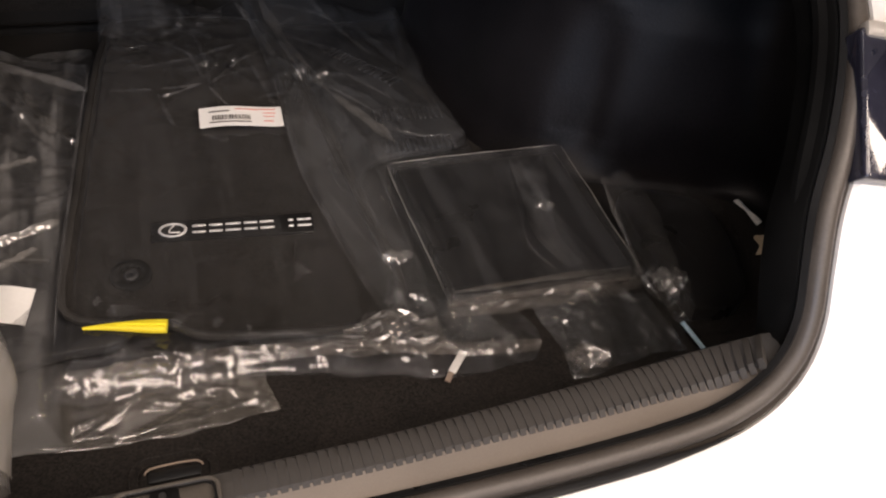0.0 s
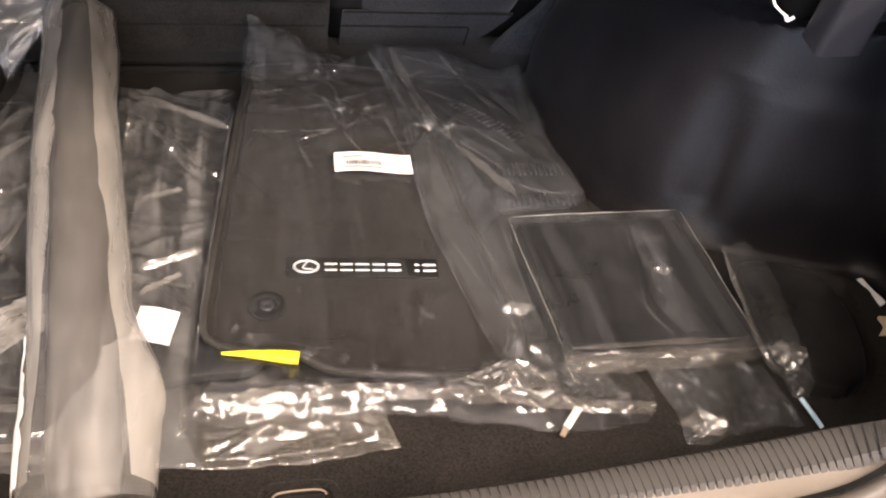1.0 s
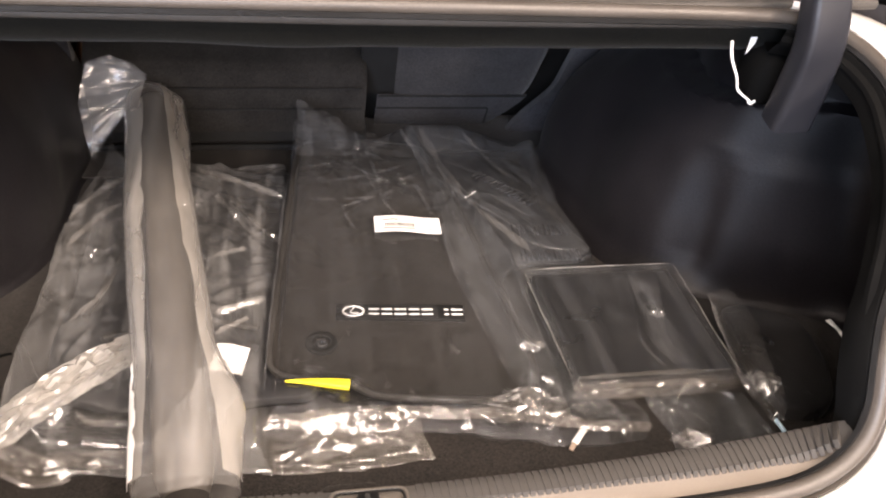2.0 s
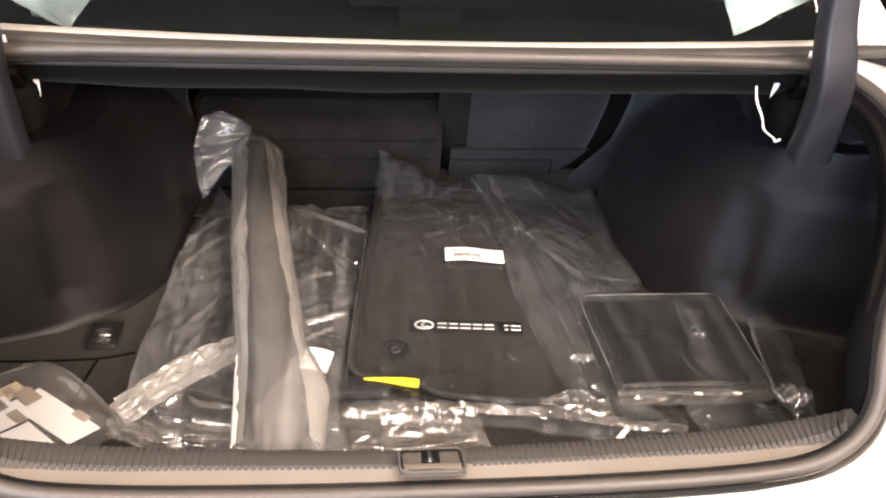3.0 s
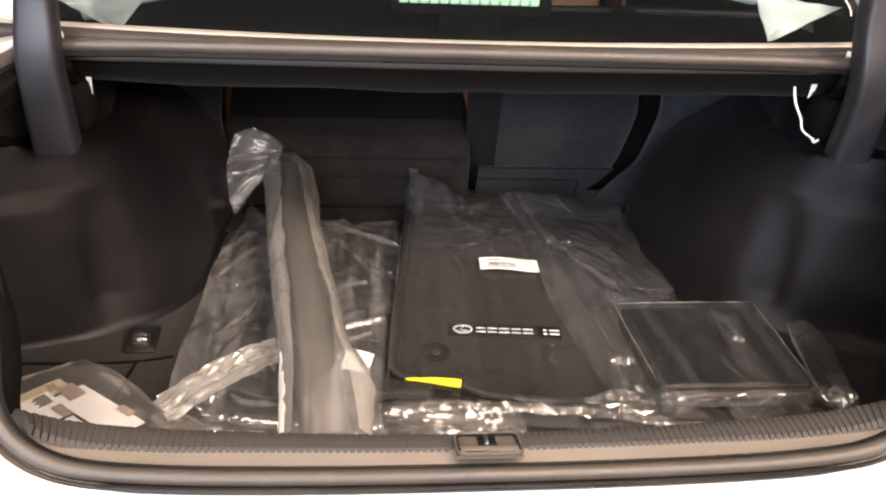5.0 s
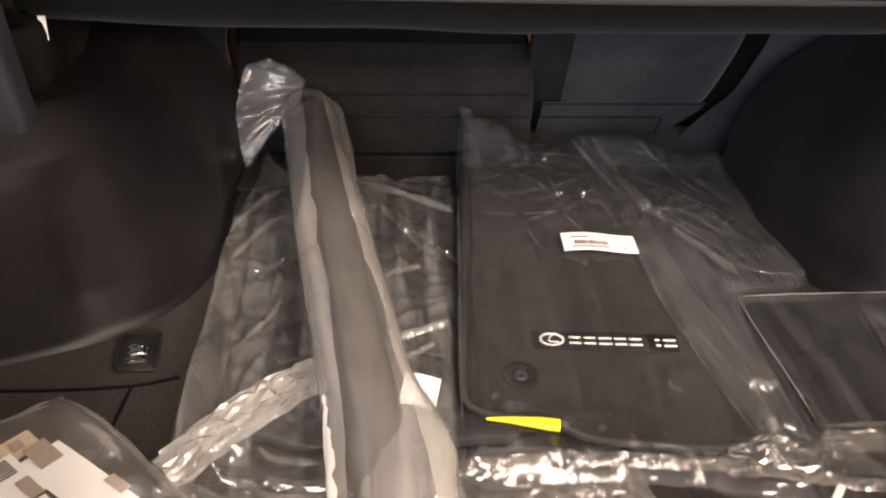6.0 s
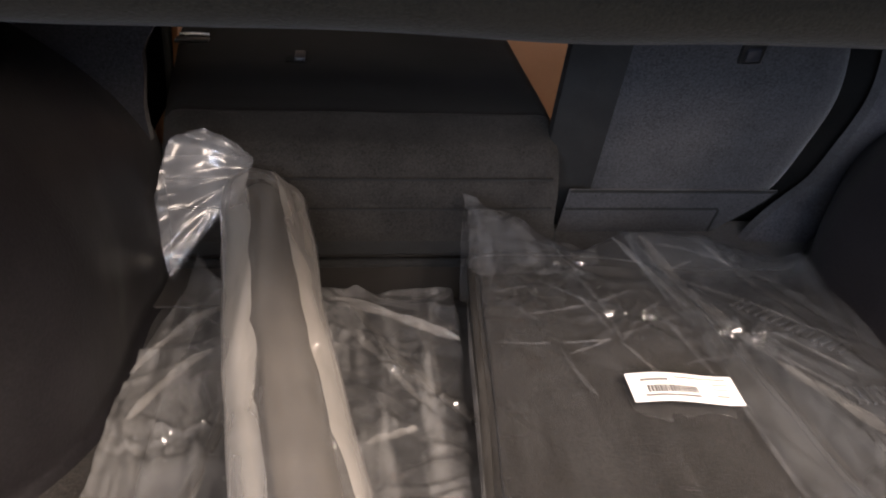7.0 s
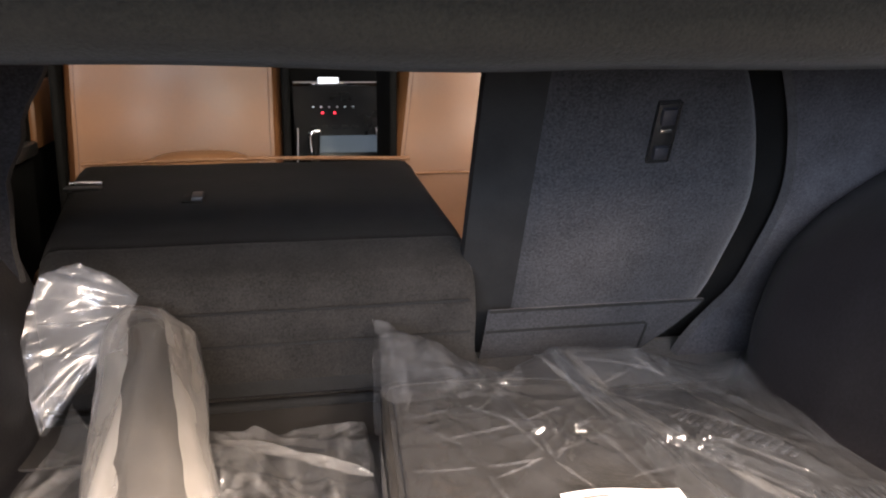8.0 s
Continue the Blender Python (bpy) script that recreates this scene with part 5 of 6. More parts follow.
flap_mesh = sheet(crushed_flap, 11, 9)
bmesh.ops.triangulate(flap_mesh, faces=flap_mesh.faces)
part("standing_flap", local(mat_bag, flap_mesh), FILM_FLAP, mat_bag, "milky creased flap", False)
for line, w, h in (([(.103, .691), (.102, .783), (.094, .858)], .012, .008), ([(.103, .691), (.144, .749), (.187, .796)], .012, .008), ([(-.025, .754), (-.020, .85), (-.009, .955)], .012, .008),
                   ([(.159, .79), (.170, .71), (.182, .62)], .012, .009), ([(.194, .781), (.275, .677), (.335, .601)], .014, .009), ([(.274, .753), (.355, .663)], .012, .008),
                   ([(.215, .86), (.30, .80), (.39, .71)], .012, .008), ([(.232, .60), (.242, .50), (.262, .40)], .010, .007), ([(.30, .60), (.36, .57), (.41, .565)], .010, .006),
                   ([(.205, .48), (.230, .39), (.262, .30)], .008, .006), ([(.20, .93), (.28, .91), (.37, .87)], .014, .008)):
    part("film_ridge", local(mat_bag, film_fold([(x, y, mats_lift(x, y) + mats_height(x, y) + .002) for x, y in line], w * .55, h * .40, line[0][0] * 40 + 3)), FILM_SOFT, mat_bag)
for line in ([(-.094, .26), (-.088, .35), (-.075, .50), (-.060, .66), (-.045, .80)],
             [(.244, .222), (.222, .295), (.206, .376), (.192, .463), (.186, .555), (.188, .66)], [(.188, .66), (.187, .774), (.180, .90)], [(.30, .262), (.292, .33), (.288, .43), (.286, .55)]):
    part("film_ridge", local(mat_bag, film_fold([(x, y, mats_lift(x, y) + mats_height(x, y) + .003) for x, y in line], .005, .003, line[0][1] * 30)), FILM_SOFT, mat_bag)
# tension creases that run out from the points where the film is caught
random.seed(12)
for px, py, angles in ((.097, .695, (40, 100, 196, 300)), (.030, .686, (-60, 20, 160)), (.092, .765, (50, 120, 200)), (-.022, .800, (-50, 20, 75)), (.262, .667, (25, 118, 200, 300)), (.319, .930, (210, 262))):
    for k, turn in enumerate(angles):
        a = radians(turn + random.uniform(-8, 8))
        r0, r1, bend = random.uniform(.004, .010), random.uniform(.05, .13), random.uniform(-.022, .022)
        line = [(px + math.cos(a) * r - math.sin(a) * b, py + math.sin(a) * r + math.cos(a) * b) for r, b in ((r0, 0), (r0 + (r1 - r0) * .4, bend * .5), (r1, bend))]
        part("film_crease", local(mat_bag, film_fold([(x, y, mats_lift(x, y) + mats_height(x, y) + .0032) for x, y in line], random.uniform(.003, .007), random.uniform(.0012, .0026), k + px * 20)), FILM_SOFT, mat_bag)
# broad milky folds that lie across the far half of the bag
for line, w in (([(.205, .955), (.222, .86), (.232, .77), (.262, .667)], .020), ([(.285, .955), (.325, .87), (.352, .80)], .012), ([(.262, .667), (.30, .60), (.325, .55)], .022), ([(.165, .94), (.19, .85), (.20, .76)], .012)):
    part("film_fold", local(mat_bag, film_fold([(x, y, mats_lift(x, y) + mats_height(x, y) + .0035) for x, y in line], w, .0022, line[0][0] * 31)), FILM_RIDGE, mat_bag)

part("gathered_hem", local(mat_bag, crumpled_strip([(-.097, .235, .012), (-.03, .236, .018), (.05, .234, .020), (.13, .224, .020), (.20, .214, .020), (.26, .200, .018), (.34, .186, .014), (.385, .185, .010)], .020, 21, .011, (0, 0, 1), .3, .0062)), FILM_SEAM, mat_bag, "crumpled shiny hem", False)
part("gathered_knot", local(mat_bag, crumpled_strip([(.180, .222, .022), (.204, .216, .028), (.232, .224, .030), (.256, .212, .026), (.282, .222, .020)], .044, 52, .024, (-.1, -.3, 1), .25, .0090)), FILM_STAR, mat_bag, "bright gathered knot", False)

# label and yellow strip
LAB = on_mat(.131, .596, -3.5, .0100)


def label_fn(u, v):
    return LAB @ Vector((-.052 + .104 * u, -.022 + .044 * v, .0012 + .0025 * math.sin(u * 5) + .0008 * noise.noise((u * 3, v * 2, 1))))


sticker = part("paper_label", sheet(label_fn, 20, 8, .0006), PAPER, None, "white paper label with a barcode and red print")
tagged(sticker, category="label")


def label_bar(x, y, w, h, material):
    bm = sheet(lambda u, v: label_fn((x + w * u) / .104, (y + h * v) / .044) + Vector((0, 0, .0009)), 3, 2, .0003)
    part("print_bar", bm, material, sticker)


px = .016
random.seed(5)
while px < .064:
    w = random.choice((.0008, .0014, .002))
    label_bar(px, .013, w, .010, GREYINK)
    px += w + random.choice((.0009, .0013))
for x, y, w, h, mm in ((.012, .030, .026, .003, GREYINK), (.045, .035, .030, .0012, REDINK), (.080, .028, .016, .0012, REDINK), (.080, .021, .014, .001, REDINK), (.076, .036, .020, .0012, REDINK), (.012, .007, .052, .0025, GREYINK), (.080, .010, .012, .0015, REDINK)):
    label_bar(x, y, w, h, mm)

marker = empty("yellow_strip", (-.025, .270, .03), "yellow tapered plastic strip on the bag edge", "plastic strip")
part("strip_body", local(marker, sweep(spline([(-.067, .2850, .036), (-.045, .2815, .037), (-.018, .2765, .037), (.012, .271, .036)], 24), lambda t: round_section(.0025 + .0135 * min(t * 1.25, 1), .003 + .005 * min(t * 1.5, 1), .4, 3), (0, 0, 1))), YELLOW, marker)
part("strip_ridge", local(marker, sweep(spline([(-.035, .2800, .0402), (-.012, .2755, .0412), (.011, .2712, .0402)], 12), round_section(.003, .002, .4, 2), (0, 0, 1))), YELLOW, marker)

# ---- bag with the rear mats ----
rear_bag = empty("plastic_bag", (-.2, .55, 0), "clear plastic bag holding dark folded rear mats", "plastic bag")
rear_mats = empty("folded_mats", (-.2, .55, 0), "dark folded rear floor mats inside a clear bag", "floor mat")


def wavy(x, y):
    return 0.010 * (0.5 + noise.noise((x * 9, y * 9, 3))) + 0.006 * fold(x, y, 14, 8)


part("folded_mat", local(rear_mats, slab(outline_of([(-.365, .30), (-.25, .27), (-.10, .265), (-.02, .30), (-.01, .5), (-.015, .80), (-.05, .86), (-.20, .865), (-.32, .85), (-.355, .70), (-.36, .5)], 120), .003, .014, .004, wavy, 16)), MATBACK, rear_mats)
for line in ([(-.33, .45), (-.30, .60), (-.29, .75)], [(-.30, .40), (-.2, .43), (-.1, .41)], [(-.17, .84), (-.12, .72), (-.06, .62)]):
    part("fold_edge", local(rear_mats, sweep(spline([(x, y, .020 + wavy(x, y) * .7) for x, y in line], 20), round_section(.010, .006, .45, 3), (0, 0, 1))), MATEDGE, rear_mats)


def rear_height(x, y):
    h = 0.022 + wavy(x, y) * 0.9
    h += 0.035 * math.exp(-((x + .345) / .03) ** 2 - ((y - .915) / .04) ** 2)
    h += 0.012 * max(0, 1 - abs((x + .33) - (y - .24) * 1.05 + .03) / .03) * (1 if y < .42 else 0)
    for y0, slope, w in ((.83, .45, .016), (.74, .15, .010), (.60, .7, .014), (.50, -.5, .010)):
        h += 0.004 * max(0, 1 - abs((y - y0) + slope * (x + .1)) / w) * (1 if x > -.24 else .3)
    return h


part("film", local(rear_bag, bag_sheets(
    [(-.408, .235), (-.36, .205), (-.316, .190), (-.26, .180), (-.20, .174), (-.15, .169), (-.10, .167), (-.085, .166)],
    [(-.352, .945), (-.33, .91), (-.26, .905), (-.21, .893), (-.168, .885), (-.12, .890), (-.08, .889), (-.040, .887)],
    [(-.408, .235), (-.408, .30), (-.408, .40), (-.404, .53), (-.400, .68), (-.386, .80), (-.365, .88), (-.352, .945)],
    [(-.085, .166), (-.094, .215), (-.084, .35), (-.070, .5), (-.046, .75), (-.040, .887)],
    rear_height, lambda x, y: .001, 31, 190, 210, .006, .0035, .05,
    np.concatenate((crease_set(13, 90, -.4, .1, .2, .92, (.04, .2), (.002, .008)), crease_set(14, 26, -.25, 0, .5, .9, (.06, .2), (.003, .008), (.006, .014), 2.7))),
    ((-.10, .62, .05, 7, .008), (-.2, .74, .05, 6, .007), (-.33, .60, .06, 7, .008)))), FILM, rear_bag)
part("gathered_hem", local(rear_bag, crumpled_strip([(-.34, .206, .010), (-.28, .196, .013), (-.20, .186, .014), (-.13, .180, .012)], .026, 41, .008, (0, 0, 1), .3)), FILM_SEAM, rear_bag, "crumpled shiny hem", False)
part("front_tongue", local(rear_bag, bag_sheets(
    [(-.095, .164), (-.03, .160), (.03, .161), (.07, .165), (.108, .170)], [(-.10, .262), (-.03, .258), (.03, .250), (.07, .245), (.098, .236)],
    [(-.095, .164), (-.10, .20), (-.10, .262)], [(.108, .170), (.100, .20), (.098, .236)],
    lambda x, y: .008, lambda x, y: .001, 33, 130, 70, .004, .0015, .12, crease_set(15, 13, -.1, .1, .165, .25, (.08, .22), (.003, .007), (.004, .009), .10))), FILM_TONGUE, rear_bag, "front end of the bag, lying under the mats")
for line, w, h in (([(-.187, .797), (-.15, .72), (-.11, .635)], .012, .007), ([(-.20, .845), (-.133, .806), (-.056, .752)], .030, .009),
                   ([(-.166, .571), (-.117, .594)], .008, .006), ([(-.391, .696), (-.366, .76), (-.321, .826)], .010, .008), ([(-.38, .62), (-.345, .70), (-.315, .74)], .020, .008),
                   ([(-.160, .432), (-.09, .465)], .022, .008), ([(-.156, .390), (-.112, .421)], .010, .006), ([(-.309, .254), (-.285, .236), (-.244, .23)], .014, .007), ([(-.315, .206), (-.287, .188), (-.236, .182)], .012, .008),
                   ([(-.35, .42), (-.31, .50), (-.30, .58)], .012, .006)):
    part("film_ridge", local(rear_bag, film_fold([(x, y, .020 + rear_height(x, y) * .45) for x, y in line], w * .7, h * .7 + .004, line[0][0] * 40)), FILM_RIDGE, rear_bag)
part("folded_cuff", local(rear_bag, crumpled_strip([(-.402, .232, .020), (-.36, .268, .034), (-.31, .312, .042), (-.262, .350, .042), (-.23, .37, .036)], .048, 47, .016, (.2, -.3, .9), .2)), FILM_CUFF, rear_bag, "milky folded cuff")
slip = tagged(part("paper_slip", sheet(lambda u, v: pose(-.136, .333, .037, 8, 4, -12) @ Vector((-.021 + .042 * u, -.023 + .046 * v, .002 * math.sin(u * 4))), 8, 8, .0006), PAPER, None, "white paper slip with faint print in the clear bag"), category="label")
# ---- long roll in milky film ----
roll = empty("wrapped_roll", (-.22, .52, 0), "long grey roll wrapped in milky plastic film, bunched at its end", "wrapped roll")
AXIS = spline([(-.172, .085, .060), (-.180, .16, .078), (-.205, .35, .083), (-.235, .58, .084), (-.262, .80, .090), (-.281, .96, .098), (-.287, 1.01, .100)], 120)
part("roll_core", local(roll, sweep(AXIS[1:-2], lambda t: [(.031 * min(.75 + t * 6, 1, .5 + (1 - t) * 12) * math.cos(a), .031 * min(.75 + t * 6, 1, .5 + (1 - t) * 12) * math.sin(a)) for a in (2 * math.pi * k / 20 for k in range(20))], (0, 0, 1))), ROLL, roll, "dark grey-brown roll")


ROLL_FOLDS = [(a, s, t0, t0 + d, h, w) for a, s, t0, d, h, w in zip(*(np.random.default_rng(8).uniform(lo, hi, 7) for lo, hi in ((0, 6.28), (-.7, .7), (-.2, .7), (.35, .8), (.003, .010), (.16, .45))))]


def roll_film(t):
    """The sleeve round the roll: few long sharp folds, open and flattened at its lower end."""
    out = []
    n = 96
    open_end = max(0.0, 1 - t / .18)
    close = max(0.0, (t - .94) / .06)
    for k in range(n):
        a = 2 * math.pi * k / n
        r = 0.0455 + 0.003 * math.sin(2 * a + 3 * t) + 0.0015 * noise.noise((math.cos(a) * 3, math.sin(a) * 3, t * 14))
        for a0, s, t0, t1, h, w in ROLL_FOLDS:
            if t0 < t < t1:
                d = (a - a0 - s * (t - t0) + math.pi) % (2 * math.pi) - math.pi
                if abs(d) < w:
                    r += h * (1 - abs(d) / w) * min((t - t0) * 8, (t1 - t) * 8, 1)
        r *= math.sqrt(max(1 - close ** 2 * .8, .02))
        sx = math.cos(a) * r * (1 + .18 * open_end)
        sy = math.sin(a) * r * (1 - .30 * open_end)
        sx += 0.020 * math.exp(-((t - .13) / .07) ** 2) * max(math.cos(a), 0) ** 2
        out.append((sx, sy))
    return out


part("film_sleeve", local(roll, sweep(AXIS, roll_film, (0, 0, 1), False, False)), FILM_TUBE, roll, "clear film sleeve")


def overlap(t0, t1, low, high, seed, off=.0025):
    """A second layer of film lying on the sleeve, from angle low to high (degrees, tables along the roll)."""
    def fn(u, v):
        t = t0 + (t1 - t0) * v
        sec = roll_film(t)
        lo, hi = interp(low, v), interp(high, v)
        rag = 7 * noise.noise((v * 3, seed, u * .5)) + 7 * (abs((v * 2.7 + .8 * noise.noise((v * 4, seed, 1)) + seed) % 1 * 2 - 1) ** 3 - .25) * (1 - u if low[0][1] > 90 else u) + 3 * noise.noise((v * 16, seed + 3, u))
        a = lo + (hi - lo) * u + rag
        k = int(a / 360 * len(sec)) % len(sec)
        f = a / 360 * len(sec) - math.floor(a / 360 * len(sec))
        (x0, y0), (x1, y1) = sec[k], sec[(k + 1) % len(sec)]
        p = at_line(AXIS, t)
        side = Vector((math.cos(radians(a)), 0, math.sin(radians(a))))
        return Vector((p.x + x0 + (x1 - x0) * f, p.y, p.z + y0 + (y1 - y0) * f)) + side * off
    return sheet(fn, 14, 110)


for t0, t1, low, high in ((.03, .985, [(0, 140), (.4, 122), (1, 108)], [(0, 196), (1, 190)]),
                          (.02, .985, [(0, -4), (.3, 2), (1, 14)], [(0, 52), (.25, 48), (.55, 58), (1, 64)]),
                          (.0, .21, [(0, 60), (1, 8)], [(0, 158), (.6, 70), (1, 24)])):
    part("overlap", local(roll, overlap(t0, t1, low, high, t0 * 31 + low[0][1], .0025 if t0 > 0 else .0045)), FILM_MILK if t0 > 0 else FILM_TUBE, roll, "milky doubled film")


def tied_flag(seed, off):
    """The sleeve's end, tied at the neck and spread into a crushed fan of pleats."""
    rng = np.random.default_rng(seed)
    nu, nv = 26, 60
    where = np.linspace(.06, .94, 6) + rng.uniform(-.06, .06, 6)
    size = rng.uniform(.4, 1.0, 6) * rng.choice((-1, 1), 6)
    neck = spline([(-.290, .985, .150), (-.296, .987, .137), (-.304, .984, .122)], 12)
    far = spline([(-.346, .962, .196), (-.380, .958, .190), (-.398, .952, .140), (-.404, .946, .075), (-.388, .940, .014)], 12)

    def fn(u, v):
        p = at_line(neck, v).lerp(at_line(far, v), u)
        p.z += .006 * math.sin(math.pi * u) * (1 - v)
        bent = v + .03 * noise.noise((u * 2, v * 3, seed))
        pleat = sum(h * max(0.0, 1 - abs(bent - w - .06 * (1 - u) * h) / .10) for w, h in zip(where, size))
        wave = noise.noise((u * 2.2, v * 3.0, seed * 1.3)) + .5 * fold(u * .10, v * .16, 22, seed + 2.0)
        fr = .25 + .75 * u
        return p + Vector((.004 * noise.noise((v * 9, seed, u)) * u, off - .012 * pleat * fr - .011 * wave * fr, .003 * noise.noise((v * 7, seed + 5, u * 2)) * u))
    return sheet(fn, nu, nv)


part("tied_end", local(roll, tied_flag(3, -.004)), FILM_KNOT, roll, "bunched clear film end")
part("tied_end", local(roll, tied_flag(4, .014)), FILM_KNOT, roll, "bunched clear film end")
tagged(part("paper_slip", overlap(.03, .20, [(0, 152), (1, 158)], [(0, 184), (.6, 178), (1, 164)], 5.0, .005), PAPER, None, "narrow white paper slip along the wrapped roll"), category="label")

# ---- document pouch in film ----
pouch = empty("document_pouch", (.42, .376, 0), "black document pouch sealed in shiny clear film", "document pouch")


def pouch_h(x, y):
    return 0.004 * min(max((y - .25) / .25, 0), 1) + 0.0015 * noise.noise((x * 14, y * 14, 2))


pouch_outline = [p for a, b in (((.311, .259), (.531, .2565)), ((.5315, .2575), (.5345, .493)), ((.5335, .494), (.312, .4925)), ((.311, .4915), (.3105, .260))) for p in ((a[0] + (b[0] - a[0]) * k / 24, a[1] + (b[1] - a[1]) * k / 24) for k in range(24))]
part("cover", local(pouch, slab(pouch_outline, .010, .033, .004, pouch_h, 10)), POUCH, pouch)
part("cover_fold", local(pouch, sweep(spline([(.312, .262, .0345), (.42, .2605, .0350), (.530, .2595, .0345)], 20), round_section(.006, .003, .4, 2), (0, 0, 1))), POUCH, pouch)


def pouch_film(x, y):
    h = 0.0275 + pouch_h(x, y)
    d = (x - .455) - .18 * (.48 - y)
    h += 0.0035 * max(0, 1 - abs(d) / .006) + 0.0045 * math.exp(-((x - .475) / .02) ** 2 - ((y - .40) / .025) ** 2)
    h += 0.003 * max(0, 1 - abs((x - .36) - .1 * (y - .4)) / .01)
    return h


part("film", local(pouch, bag_sheets(
    [(.298, .248), (.36, .244), (.42, .245), (.48, .242), (.540, .246)], [(.297, .503), (.36, .505), (.42, .503), (.48, .506), (.546, .508)],
    [(.298, .248), (.300, .33), (.296, .42), (.297, .503)], [(.540, .246), (.541, .33), (.544, .42), (.546, .508)],
    pouch_film, lambda x, y: .007, 61, 130, 130, .003, .0012, .025, crease_set(23, 14, .3, .54, .25, .5, (.05, .2), (.0010, .0028), (.004, .009), 1.4))), FILM_CLEAR, pouch)
part("gathered_hem", local(pouch, crumpled_strip([(.300, .250, .020), (.36, .245, .022), (.42, .246, .021), (.48, .244, .022), (.54, .250, .020)], .026, 63, .012, (0, -.6, .8), .2)), FILM_SEAM, pouch, "crumpled shiny hem", False)
for line in ([(.302, .256, .034), (.3005, .33, .037), (.2985, .42, .039), (.299, .498, .040)], [(.302, .4995, .040), (.38, .5015, .041), (.46, .5015, .041), (.541, .5025, .041)], [(.5395, .256, .034), (.5405, .33, .036), (.543, .42, .039), (.5445, .50, .041)]):
    part("film_edge", local(pouch, film_fold(line, .0020, .0016, line[0][0] * 20)), FILM_CUFF, pouch)

# the last, wide fold is added as a patch of glare
for line, w, h in (([(.300, .250, .024), (.36, .2465, .027), (.42, .248, .025), (.48, .245, .027), (.538, .249, .024)], .010, .009), ([(.304, .258, .035), (.36, .2555, .036), (.42, .257, .036), (.48, .2545, .036), (.53, .257, .035)], .008, .007),
                   ([(.459, .488, .036), (.440, .393, .037), (.424, .315, .036), (.442, .267, .034)], .005, .005), ([(.480, .470, .037), (.476, .42, .038), (.470, .375, .037)], .022, .006)):
    part("film_ridge", local(pouch, film_fold(line, w, h, line[0][1] * 30)), FILM_STAR if w < .011 and h > .006 else FILM_SOFT if w < .011 else FILM_CLEAR, pouch)

# added layer: the cloudy reflection on the pouch is put into its milkiness
part("glare_film", local(pouch, sheet(lambda u, v: at_line(spline([(.462, .497, .0425), (.450, .42, .0415), (.434, .330, .0405), (.452, .268, .0375)], 20), v) + Vector(((.052 - .030 * v) * u, 0, .002 * math.sin(math.pi * u) + .0012 * noise.noise((u * 4, v * 7, 3)))), 12, 40)), FILM_GLARE, pouch, "added milky film layer standing for glare on the pouch")
# tiny star of film shaped to stand for a glare spot
part("glare_spot", local(pouch, star_fold((.470, .380, .0385), .010, .006, 5, 7)), FILM_STAR, pouch, "small film star added for the glare spot", False)

# ---- dark parcel in film beside the side lining ----
parcel = empty("tool_parcel", (.64, .28, 0), "dark flat parcel in clear film against the side lining", "parcel")


def parcel_h(x, y):
    return 0.026 * min(max((y - .16) / .2, 0), 1) + 0.002 * noise.noise((x * 20, y * 20, 1))


part("dark_cover", local(parcel, slab(outline_of([(.575, .185), (.62, .180), (.655, .205), (.675, .27), (.672, .335), (.64, .362), (.595, .380), (.560, .36), (.562, .27)], 70), .004, .024, .005, parcel_h, 8)), POUCH, parcel)
part("film", local(parcel, bag_sheets(
    [(.548, .165), (.58, .160), (.61, .160), (.64, .175), (.665, .20)], [(.548, .378), (.59, .400), (.63, .382), (.66, .365), (.685, .345)],
    [(.548, .165), (.552, .22), (.546, .30), (.548, .378)], [(.665, .20), (.685, .25), (.690, .30), (.685, .345)],
    lambda x, y: .022 + parcel_h(x, y), lambda x, y: .003, 71, 100, 100, .004, .003, .05, crease_set(24, 30, .55, .75, .16, .4, (.04, .15), (.0015, .004)))), FILM_PARCEL, parcel)
ROLL_L = spline([(.549, .394, .058), (.545, .374, .057), (.541, .350, .052), (.533, .29, .046), (.527, .225, .036), (.545, .198, .020), (.560, .178, .008)], 40)
ROLL_R = spline([(.586, .400, .062), (.594, .378, .061), (.597, .345, .056), (.589, .285, .050), (.580, .237, .042), (.586, .208, .026), (.570, .177, .010)], 40)
part("film_roll_edge", local(parcel, sheet(lambda u, v: at_line(ROLL_L, v).lerp(at_line(ROLL_R, v), u) + Vector((0, 0, .006 * math.sin(math.pi * u) * min(1, 6 * v + .2, 8 * (1 - v)) + (.0035 + .006 * max(0.0, v - .62)) * fold(u * .05 + v * .02, v * .22, 38, 6.0))), 12, 60)), FILM_ROLLED, parcel, "rolled shiny film edge")
part("film_ridge", local(parcel, film_fold([tuple(p + Vector((.003, 0, .004))) for p in ROLL_L[1:34:4]], .009, .004, 5.0)), FILM_RIDGE, parcel, "pale rolled edge of the film")
part("crushed_end", local(parcel, star_fold((.562, .226, .034), .020, .016, 7, 12)), FILM_STAR, parcel, "", False)
part("pale_tip", local(parcel, sweep(spline([(.552, .172, .022), (.560, .155, .014), (.566, .140, .008)], 10), round_section(.006, .003, .5, 2), (0, 0, 1))), BLUESTRAW, parcel, "pale blue plastic tip")
